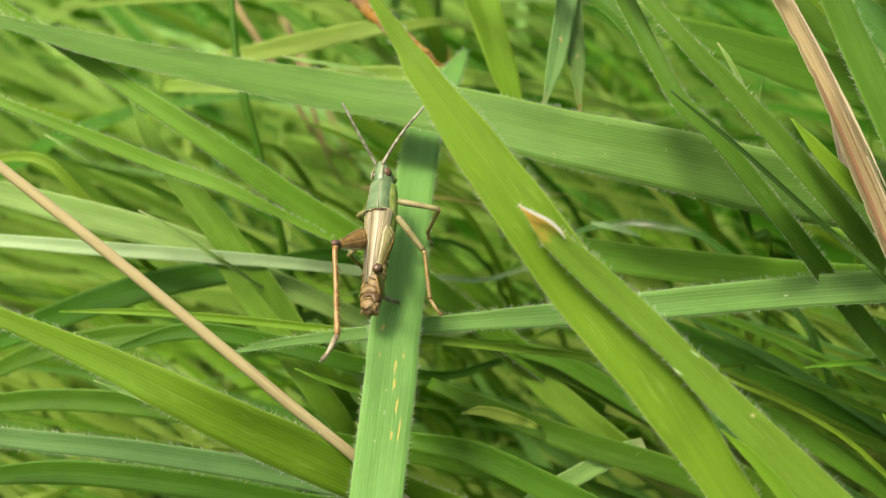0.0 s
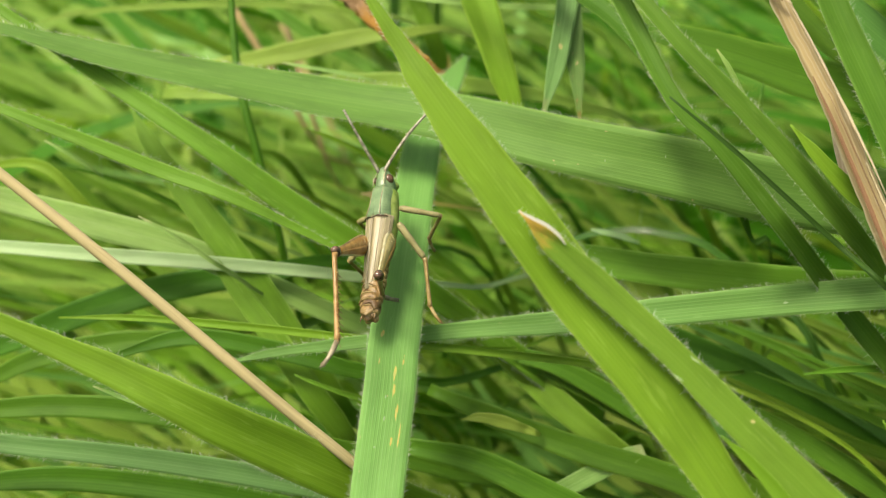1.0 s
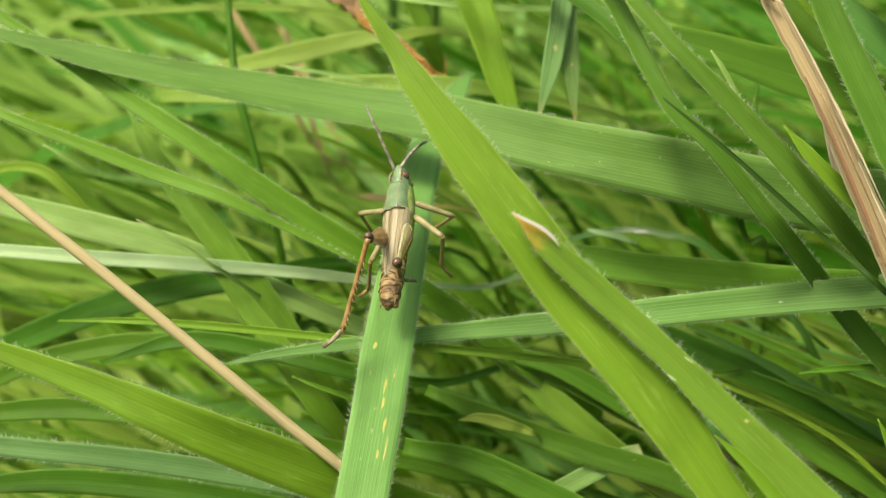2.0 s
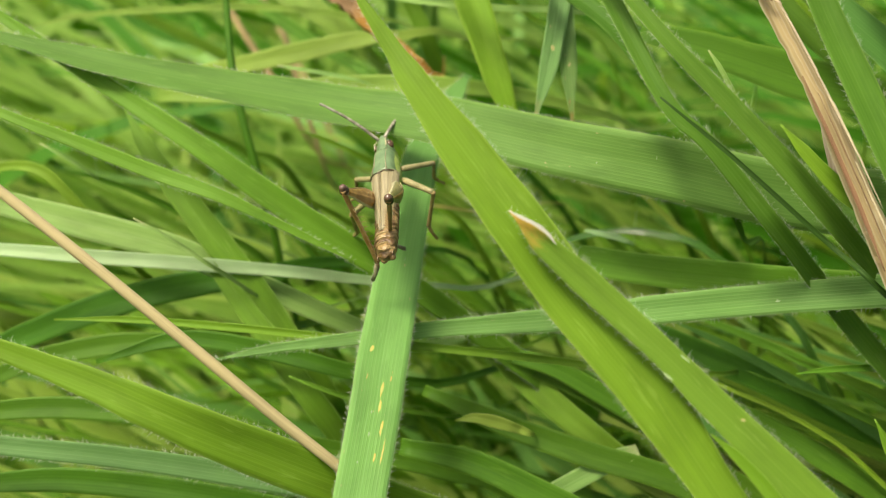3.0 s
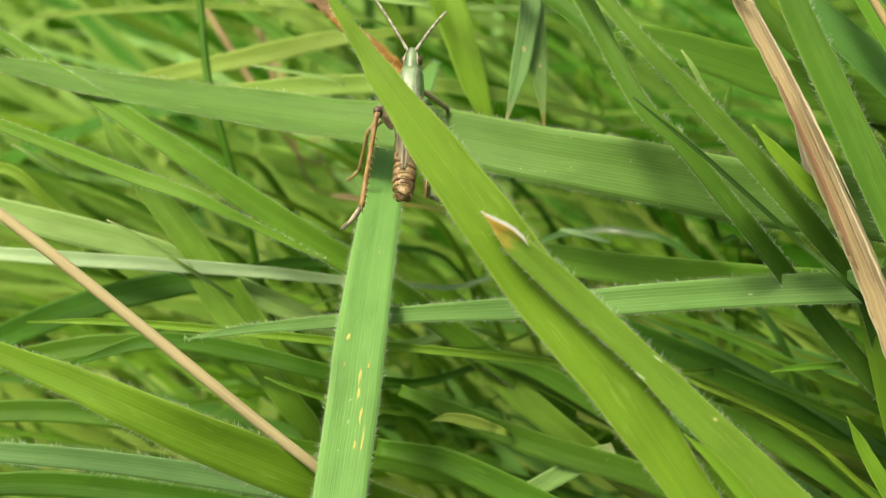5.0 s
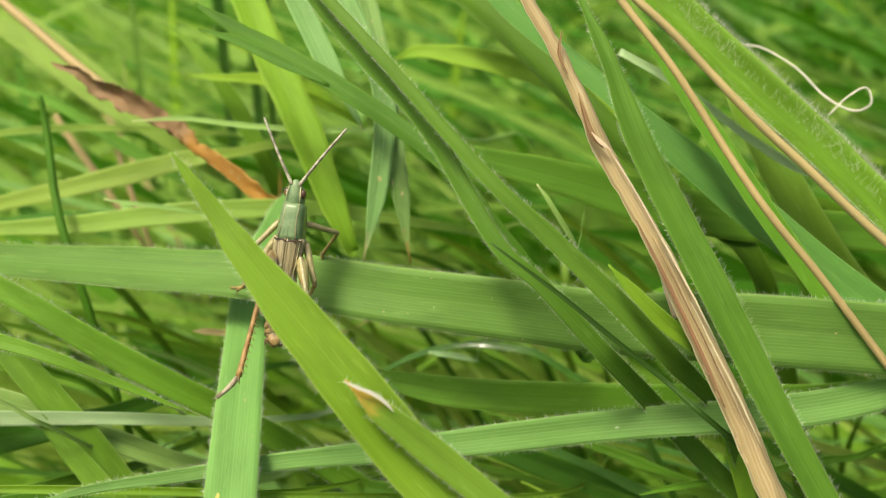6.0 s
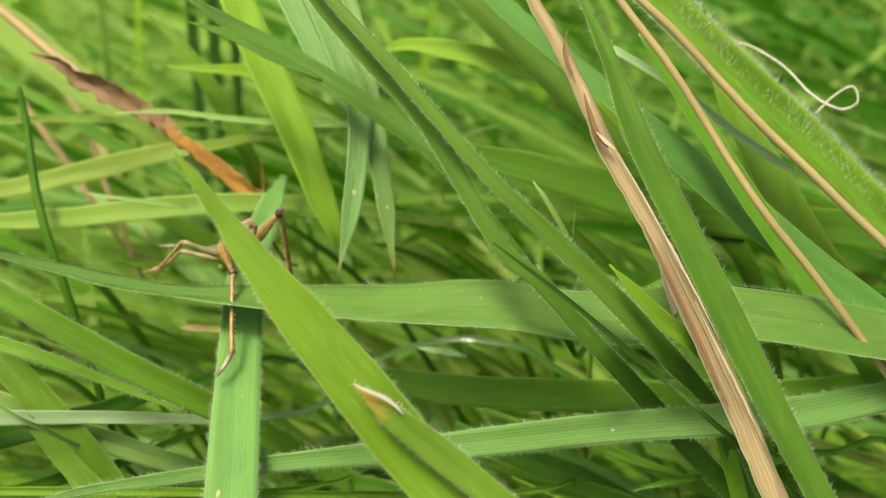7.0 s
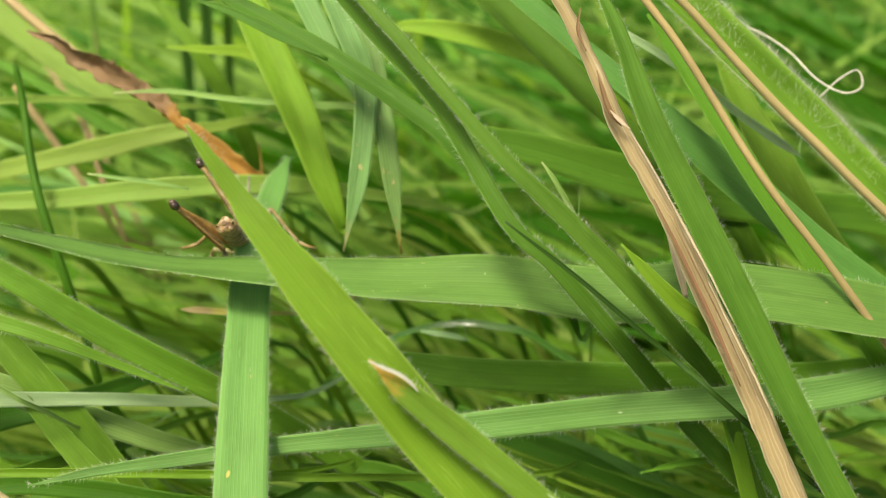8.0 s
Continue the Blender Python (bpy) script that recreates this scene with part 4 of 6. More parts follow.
blade('green', [(-47.9, 43.9, 153.9), (-43.7, 39.3, 148.8), (-38.1, 34.5, 143.1), (-32.1, 30.4, 136.7), (-26.2, 27.1, 129.5), (-18.8, 23.3, 119.1), (-12.1, 29.0, 105.8), (2.4, 63.6, 79.8), (16.9, 101.3, -1.0)], [0.26, 2.55, 3.86, 4.34, 4.51, 4.20, 2.52, 1.26, 1.26], fold=0.2)
blade('pale', [(-58.9, 36.9, 150.5), (-56.4, 36.3, 149.4), (-53.7, 36.5, 147.4), (-51.4, 37.5, 144.7), (-53.2, 42.8, 142.7), (-65.3, 78.4, 128.9), (-83.5, 131.7, -1.0)], [0.25, 0.67, 0.67, 0.26, 0.03, 0.01, 0.01], fold=0.4)
blade('green', [(-33.3, 29.2, 134.0), (-28.5, 25.8, 129.2), (-23.4, 22.1, 123.7), (-16.8, 18.3, 115.5), (-9.8, 23.2, 102.7), (5.5, 56.3, 76.7), (20.8, 92.4, -1.0)], [1.67, 2.99, 3.63, 3.63, 2.18, 1.09, 1.09], fold=0.2)
blade('lime', [(-75.8, 45.9, 141.4), (-68.2, 45.8, 143.6), (-62.5, 44.5, 143.3), (-58.0, 42.9, 139.7), (-52.5, 41.9, 132.9), (-44.9, 49.5, 119.6), (-28.6, 88.6, 93.6), (-12.2, 130.7, -1.0)], [0.90, 1.43, 1.78, 1.60, 1.26, 0.75, 0.38, 0.38], fold=0.2)
blade('pale', [(-42.7, 24.8, 143.6), (-39.1, 24.0, 141.8), (-35.4, 23.9, 139.2), (-31.0, 24.3, 135.5), (-21.9, 34.3, 123.8), (-2.1, 78.5, 97.8), (17.7, 125.7, -1.0)], [0.24, 0.63, 0.72, 0.65, 0.39, 0.19, 0.19], fold=0.3)
blade('green', [(-20.8, 15.4, 123.5), (-17.0, 14.8, 122.1), (-12.3, 15.0, 120.1), (-5.2, 16.0, 117.5), (6.0, 26.6, 109.5), (30.3, 72.0, 83.5), (54.5, 120.4, -1.0)], [0.24, 0.63, 0.72, 0.73, 0.44, 0.22, 0.22], fold=0.3)
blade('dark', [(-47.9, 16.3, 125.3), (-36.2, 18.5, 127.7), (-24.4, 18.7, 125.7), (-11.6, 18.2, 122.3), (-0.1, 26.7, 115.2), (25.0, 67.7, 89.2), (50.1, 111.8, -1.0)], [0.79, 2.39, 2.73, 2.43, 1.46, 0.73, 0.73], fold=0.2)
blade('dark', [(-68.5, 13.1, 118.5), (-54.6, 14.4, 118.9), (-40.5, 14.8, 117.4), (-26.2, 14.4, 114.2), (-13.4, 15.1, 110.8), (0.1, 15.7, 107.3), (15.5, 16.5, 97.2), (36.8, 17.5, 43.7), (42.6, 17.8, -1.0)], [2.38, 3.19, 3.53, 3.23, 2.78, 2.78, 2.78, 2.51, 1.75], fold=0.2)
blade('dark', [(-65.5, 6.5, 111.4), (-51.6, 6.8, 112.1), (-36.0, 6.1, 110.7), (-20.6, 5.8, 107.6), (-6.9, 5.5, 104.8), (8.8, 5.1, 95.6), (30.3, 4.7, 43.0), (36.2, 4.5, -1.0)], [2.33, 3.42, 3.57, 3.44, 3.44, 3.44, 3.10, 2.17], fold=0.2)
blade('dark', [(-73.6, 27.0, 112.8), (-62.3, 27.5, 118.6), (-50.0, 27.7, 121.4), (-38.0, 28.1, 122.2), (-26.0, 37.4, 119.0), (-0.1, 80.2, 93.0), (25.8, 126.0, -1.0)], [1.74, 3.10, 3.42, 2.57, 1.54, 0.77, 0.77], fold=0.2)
blade('stem2', [(-50.9, 101.1, 183.3), (-42.9, 94.9, 177.7), (-34.2, 88.2, 171.5), (-28.3, 83.2, 167.9), (-25.1, 80.9, 165.2), (-25.8, 86.6, 163.7), (-30.6, 125.0, 153.3), (-37.9, 182.5, -1.0)], [1.61, 1.69, 1.77, 1.56, 0.97, 0.12, 0.05, 0.05], fold=0)
blade('pale', [(-21.7, 63.9, 167.1), (-13.2, 62.4, 167.6), (-2.8, 60.9, 166.4), (9.5, 59.4, 165.7), (22.3, 59.9, 165.0), (34.3, 69.3, 160.3), (60.2, 112.4, 134.3), (86.1, 158.4, -1.0)], [0.27, 0.80, 0.98, 1.08, 0.91, 0.55, 0.27, 0.27], fold=0.3)
blade('fresh', [(-14.2, 83.5, 169.7), (-8.2, 82.2, 169.4), (-0.5, 81.6, 168.8), (7.1, 79.9, 165.8), (18.1, 86.4, 157.6), (41.8, 123.2, 131.6), (65.5, 162.9, -1.0)], [0.39, 1.38, 2.37, 1.99, 1.19, 0.60, 0.60], fold=0.3)
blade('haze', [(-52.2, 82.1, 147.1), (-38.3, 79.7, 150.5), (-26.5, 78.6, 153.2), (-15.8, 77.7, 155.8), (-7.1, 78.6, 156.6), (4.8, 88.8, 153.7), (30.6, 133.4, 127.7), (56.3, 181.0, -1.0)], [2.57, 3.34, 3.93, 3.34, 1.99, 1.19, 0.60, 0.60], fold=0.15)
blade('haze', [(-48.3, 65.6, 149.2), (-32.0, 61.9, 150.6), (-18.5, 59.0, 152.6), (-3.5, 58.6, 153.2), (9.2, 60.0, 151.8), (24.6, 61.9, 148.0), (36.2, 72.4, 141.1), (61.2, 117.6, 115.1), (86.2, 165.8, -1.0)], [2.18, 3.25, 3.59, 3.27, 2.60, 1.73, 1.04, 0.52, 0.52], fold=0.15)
blade('green', [(-52.4, 104.5, 165.2), (-40.2, 100.1, 160.6), (-28.1, 94.7, 153.7), (-17.5, 90.4, 148.5), (-11.0, 88.8, 145.2), (-0.5, 95.2, 136.0), (22.1, 131.6, 110.0), (44.8, 171.0, -1.0)], [0.63, 1.90, 2.54, 2.32, 1.70, 1.02, 0.51, 0.51], fold=0.2)
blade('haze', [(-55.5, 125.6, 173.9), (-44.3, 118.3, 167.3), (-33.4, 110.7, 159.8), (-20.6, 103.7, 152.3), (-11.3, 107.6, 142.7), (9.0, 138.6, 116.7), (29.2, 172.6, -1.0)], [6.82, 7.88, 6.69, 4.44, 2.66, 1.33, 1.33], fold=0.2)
blade('pale', [(-25.3, 51.8, 158.3), (-21.6, 50.9, 157.9), (-16.7, 50.7, 157.1), (-11.1, 51.2, 155.6), (-11.4, 56.8, 153.5), (-13.6, 94.1, 139.2), (-17.0, 150.0, -1.0)], [0.25, 0.59, 0.68, 0.34, 0.04, 0.02, 0.02], fold=0.3)
blade('dark', [(-38.2, 198.0, 169.5), (-37.1, 189.7, 156.1), (-36.3, 183.1, 144.1), (-35.2, 176.9, 130.4), (-34.3, 180.9, 115.5), (-32.3, 212.1, 89.5), (-30.4, 246.4, -1.0)], [1.51, 1.64, 1.64, 1.49, 0.89, 0.45, 0.45], fold=0)
blade('stem', [(-53.7, 204.3, 139.2), (-45.5, 195.4, 127.6), (-38.2, 186.7, 116.2), (-31.2, 179.7, 103.4), (-26.1, 183.5, 89.9), (-14.8, 214.3, 63.9), (-3.6, 248.0, -1.0)], [1.43, 1.57, 1.56, 1.41, 0.84, 0.42, 0.42], fold=0)
blade('stem', [(-49.4, 137.6, 148.9), (-45.3, 133.9, 143.2), (-40.5, 129.8, 136.9), (-34.6, 125.7, 128.0), (-28.4, 130.3, 114.7), (-15.0, 162.9, 88.7), (-1.7, 198.5, -1.0)], [1.32, 1.71, 1.70, 1.31, 0.79, 0.39, 0.39], fold=0)
blade('stem2', [(-34.6, 121.0, 148.8), (-32.6, 117.2, 142.9), (-30.8, 114.3, 136.7), (-27.8, 111.1, 127.4), (-24.3, 116.3, 112.6), (-16.8, 150.1, 86.6), (-9.3, 186.9, -1.0)], [0.74, 1.24, 1.24, 0.99, 0.60, 0.30, 0.30], fold=0)
blade('straw', [(-12.6, 40.1, 140.9), (-10.4, 40.0, 140.7), (-7.4, 40.7, 139.9), (-2.1, 42.3, 138.5), (9.0, 54.6, 131.5), (33.2, 103.8, 105.5), (57.3, 155.9, -1.0)], [0.26, 1.05, 0.96, 0.71, 0.43, 0.21, 0.21], fold=0.2)
blade('glossy', [(8.0, 60.0, 113.0), (15.0, 56.0, 121.5), (22.0, 52.5, 127.5), (29.0, 49.5, 130.6), (36.0, 47.0, 131.2), (45.0, 44.0, 128.6), (62.0, 37.0, 112.0), (78.0, 30.0, 55.0), (82.0, 28.0, -1.0)], [0.2, 0.7, 1.0, 1.2, 1.3, 1.3, 1.3, 1.2, 1.0], fold=0.12, face=(-0.29, -0.645, 0.705))
# straight blades low down that lean across one another in the shade
low = random.Random(47)
for n in range(26):
    x, y, z = low.uniform(2, 62), low.uniform(20, 52), low.uniform(100, 126)
    run, wide = low.uniform(0.85, 1.2), low.uniform(1.3, 3.0)
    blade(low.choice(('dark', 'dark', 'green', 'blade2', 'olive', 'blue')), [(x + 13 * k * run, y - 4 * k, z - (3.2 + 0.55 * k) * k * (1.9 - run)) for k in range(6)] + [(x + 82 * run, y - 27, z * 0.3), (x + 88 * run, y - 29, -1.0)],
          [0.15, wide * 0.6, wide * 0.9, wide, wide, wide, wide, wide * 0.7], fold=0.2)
# slender blades between the broad ones, their tips up to one side
slim = random.Random(33)
for n in range(34):
    x, y, z = slim.uniform(-62, 78), slim.uniform(40, 80), slim.uniform(108, 150)
    rise, away, wide = slim.uniform(0.25, 0.8), slim.uniform(0.1, 0.7), slim.uniform(0.7, 1.7)
    blade(slim.choice(('pale', 'green', 'haze', 'lime', 'dark', 'green')), [(x + 34 * k, y + 34 * k * away, z - 34 * k * rise - 16 * k * k) for k in (0, 0.15, 0.35, 0.6, 0.9)] + [(x + 52, y + 46 * away + 6, z * 0.45), (x + 74, y + 62 * away + 10, -1.0)],
          [0.15, wide * 0.6, wide * 0.95, wide, wide, wide, wide * 0.8], fold=0.3)
host_blade = KEYED['host'][0].children[0]
leaf_spot(host_blade, SPOT, (-7.53, 4.48, 136.69), (0.24, 0.60))
leaf_spot(host_blade, SPOT, (-5.92, 0.01, 133.48), (0.17, 1.02))
leaf_spot(host_blade, SPOT, (-6.02, -1.56, 132.02), (0.17, 0.87))
leaf_spot(host_blade, SPOT, (-5.62, -3.68, 130.31), (0.16, 1.15))
leaf_spot(host_blade, SCAR, (-7.04, -4.39, 129.72), (0.13, 0.36))
leaf_spot(host_blade, SCAR, (-6.90, -2.22, 131.55), (0.10, 0.22))
leaf_spot(host_blade, SPOT, (-6.21, -6.85, 128.24), (0.13, 0.64))
leaf_spot(host_blade, SCAR, (-8.06, -7.63, 127.98), (0.10, 0.21))
leaf_spot(host_blade, SPOT, (-4.90, 1.20, 134.38), (0.10, 1.03))
leaf_spot(host_blade, SPOT, (-7.85, 1.37, 134.27), (0.10, 0.37))
leaf_spot(host_blade, SPOT, (-5.28, -6.40, 128.74), (0.10, 1.56))
leaf_spot(host_blade, SCAR, (-4.23, 17.27, 144.00), (0.04, 0.40))
leaf_spot(KEYED['across'][0].children[0], SCAR, (27.70, 13.99, 156.36), (0.28, 0.07), (0.35, 0, -0.1))
leaf_spot(KEYED['across'][0].children[0], SCAR, (20.34, 16.65, 155.69), (0.15, 0.09), (1, 0, -0.15))
leaf_spot(KEYED['second'][0].children[0], SCAR, (25.61, -19.75, 146.96), (0.11, 0.74), (0.8, -0.2, -0.6))
leaf_spot(KEYED['second'][0].children[0], SCAR, (24.09, -20.34, 145.46), (0.13, 0.63), (0.8, -0.2, -0.6))
leaf_spot(KEYED['second'][0].children[0], YELLOW, (31.46, -22.99, 141.66), (0.20, 0.28), (0.8, -0.2, -0.6))
leaf_spot(KEYED['low_across'][0].children[0], SCAR, (44.69, 11.01, 136.49), (0.30, 0.30), (1, 0, 0))
leaf_spot(KEYED['main'][0].children[0], SCAR, (11.15, -12.58, 156.88), (0.12, 0.47), (0.6, -0.3, -0.7))
leaf_spot(KEYED['hang'][0].children[0], YELLOW, (12.93, 34.33, 163.30), (0.13, 0.45), (0.05, -0.2, -1))
leaf_spot(KEYED['hang'][0].children[0], YELLOW, (12.88, 35.80, 166.12), (0.1, 0.25), (0.05, -0.2, -1))
leaf_spot(KEYED['hang'][0].children[0], YELLOW, (12.93, 39.45, 171.16), (0.14, 0.3), (0.05, -0.2, -1))
leaf_spot(KEYED['hang_rusty'][0].children[0], YELLOW, (17.21, 35.48, 162.26), (0.14, 0.5), (0.05, -0.2, -1))
leaf_spot(KEYED['hang_rusty'][0].children[0], YELLOW, (18.31, 34.63, 160.82), (0.16, 0.40), (0.05, -0.2, -1))
leaf_spot(KEYED['hang_rusty'][0].children[0], YELLOW, (17.29, 39.79, 168.82), (0.1, 0.35), (0.05, -0.2, -1))


# ---- grasshopper ----
SKIN = {
    "green": plain("sage_shell", (0.105, 0.175, 0.075), (0.150, 0.230, 0.105), 500, 0.34, 0.1, spec=0.5),
    "lime": plain("lime_flank", (0.16, 0.25, 0.035), (0.27, 0.34, 0.09), 900, 0.42, 0.2),
    "tan": plain("tan_wing", (0.27, 0.235, 0.125), (0.36, 0.32, 0.19), 420, 0.40, 0.12, (3, 0.15, 3), through=0.12, spec=0.5),
    "vein": plain("wing_vein_skin", (0.24, 0.20, 0.105), (0.32, 0.275, 0.155), 700, 0.34, 0.1),
    "cream": plain("cream_keel", (0.36, 0.33, 0.175), (0.46, 0.43, 0.26), 700, 0.38, 0.1),
    "brown": plain("brown_shell", (0.115, 0.065, 0.024), (0.32, 0.22, 0.09), 900, 0.30, 0.35, spec=0.5),
    "ring": plain("golden_ring", (0.26, 0.19, 0.075), (0.37, 0.29, 0.125), 900, 0.32, 0.15, spec=0.5),
    "amber": plain("amber_shell", (0.31, 0.155, 0.030), (0.47, 0.275, 0.075), 700, 0.32, 0.15, through=0.2, spec=0.5),
    "femur": plain("olive_femur", (0.20, 0.165, 0.05), (0.34, 0.29, 0.115), 600, 0.34, 0.15, (1, 0.4, 1), spec=0.5),
    "leg": plain("olive_leg", (0.21, 0.19, 0.080), (0.31, 0.28, 0.13), 700, 0.36, 0.12),
    "hind_shin": plain("amber_shin", (0.24, 0.135, 0.038), (0.38, 0.245, 0.090), 700, 0.32, 0.15, through=0.12, spec=0.5),
    "shin": plain("brownish_shin", (0.22, 0.145, 0.05), (0.33, 0.25, 0.10), 700, 0.36, 0.12),
    "dark": plain("dark_knee", (0.035, 0.022, 0.013), (0.115, 0.065, 0.040), 900, 0.2, 0.1, spec=0.6),
    "feeler": plain("feeler_skin", (0.17, 0.155, 0.105), (0.38, 0.36, 0.27), 1300, 0.45, 0.1),
    "eye": plain("brown_eye", (0.060, 0.030, 0.018), (0.14, 0.075, 0.04), 1500, 0.12, 0.05, spec=0.6),
    "grey": plain("grey_foot", (0.17, 0.14, 0.085), (0.32, 0.28, 0.18), 1500, 0.5, 0.2),
}


def ball(bm, at, size, turn=None, sub=2):
    m = Matrix.Translation(Vector(at) * MM) @ (turn or Matrix()) @ Matrix.Diagonal((*(s * MM for s in size), 1))
    bmesh.ops.create_icosphere(bm, subdivisions=sub, radius=1, matrix=m)
    return bm


def leg(side, kind, long, shin, thick, body):
    """A leg: the femur as a part, the shin with its foot under it. Both lie along +y."""
    bm = bmesh.new()
    hind = kind == "hind"
    if hind:
        ys = [0, 0.05, 0.15, 0.28, 0.42, 0.58, 0.72, 0.84, 0.92]
        rs = [(0.4, 0.65), (0.58, 0.95), (0.66, 1.18), (0.66, 1.20), (0.58, 1.04), (0.47, 0.80), (0.37, 0.58), (0.32, 0.46), (0.34, 0.46)]
    else:
        ys, rs = [0, 0.1, 0.35, 0.7, 0.92, 1.0], [thick * k for k in (0.8, 1.1, 1.05, 0.9, 0.95, 0.7)]
    tube(bm, [(0, y * long, 0) for y in ys], rs, 16)
    femur = part(kind + "_leg", bm, SKIN[("amber" if side < 0 else "femur") if hind else "leg"], body, "folded jumping leg with a stout femur" if hind else "")
    if hind:
        for z in (1, -1):
            bm = bmesh.new()
            tube(bm, [(0, y * long, z * r[1] * 0.93) for y, r in zip(ys[1:], rs[1:])], [0.2, 0.24, 0.24, 0.22, 0.2, 0.16, 0.13, 0.12], 6)
            part("femur_ridge", bm, SKIN["cream" if z * side > 0 else "brown"], femur)
        # the amber under half of the femur, and faint slanting ribs on its outer face
        bm = bmesh.new()
        tube(bm, [(0, y * long, -0.12 * r[1]) for y, r in zip(ys[1:], rs[1:])], [(r[0] * 1.06, r[1] * 0.80) for r in rs[1:]], 14, lambda x, z: (x, min(z, 0.1)))
        part("femur_underside", bm, SKIN["amber"], femur, "glossy amber underside")
        bm = bmesh.new()
        for i in range(7):
            y = long * (0.14 + 0.085 * i)
            r = 1.0 - 0.09 * i
            for s in (-1, 1):
                tube(bm, [(s * 0.50 * r, y, 1.0 * r), (s * 0.70 * r, y + 0.35, 0.5 * r), (s * 0.74 * r, y + 0.6, 0.05)], [0.05, 0.07, 0.04], 5)
        part("femur_ribs", bm, SKIN["leg" if side > 0 else "ring"], femur)
        bm = bmesh.new()
        ball(bm, (0, long * 0.965, 0.02), (0.60, 0.74, 0.70), sub=3)
        ball(bm, (0, long * 0.995, 0.25), (0.54, 0.52, 0.52))
        part("knee", bm, SKIN["dark"], femur, "dark brown knee")
    bm = bmesh.new()
    t = thick * (0.62 if not hind else 0.5)
    tube(bm, [(0, 0, 0), (0, shin * 0.06, 0.08), (0, shin * 0.5, 0.03), (0, shin * 0.94, 0), (0, shin, 0)], [t * 1.35, t * 1.05, t * 0.92, t * 1.1, t * 1.25], 10)
    if hind:
        for i in range(11):
            y = shin * (0.25 + 0.068 * i)
            for s in (-1, 1):
                tube(bm, [(s * t * 0.6, y, -t * 0.6), (s * (t + 0.42), y + 0.36, -t - 0.3)], [0.085, 0.015], 5)
        for s in (-1, 1):
            tube(bm, [(s * t, shin * 0.98, 0), (s * (t + 0.25), shin + 0.75, -0.3)], [0.08, 0.02], 5)
    shin_ob = part("shin", bm, SKIN["hind_shin" if hind else "shin"], femur, "spiny amber shin" if hind else "")
    # the foot goes on from the shin in three joints and two claws
    bm = bmesh.new()
    k = 1.1 if hind else 0.85
    foot = [(0, shin - 0.05, 0), (0, shin + 0.95 * k, 0.45 * k), (0, shin + 1.75 * k, 0.9 * k), (0, shin + 2.6 * k, 1.6 * k)]
    tube(bm, foot, [0.27 * k, 0.31 * k, 0.22 * k, 0.26 * k], 9)
    for s in (-1, 1):
        tube(bm, [foot[-1], (s * 0.3 * k, foot[-1][1] + 0.25 * k, foot[-1][2] + 0.3 * k)], [0.09 * k, 0.015], 5)
    bm_foot = bpy.data.meshes.new("foot")
    bm.to_mesh(bm_foot)
    bm.free()
    mesh = shin_ob.data
    both = bmesh.new()
    both.from_mesh(mesh)
    kept = len(both.faces)
    both.from_mesh(bm_foot)
    both.faces.ensure_lookup_table()
    for f in both.faces[kept:]:
        f.material_index = 1
    both.to_mesh(mesh)
    both.free()
    bpy.data.meshes.remove(bm_foot)
    mesh.materials.append(SKIN["grey" if hind else "shin"])
    mesh.shade_smooth()
    return femur, shin_ob


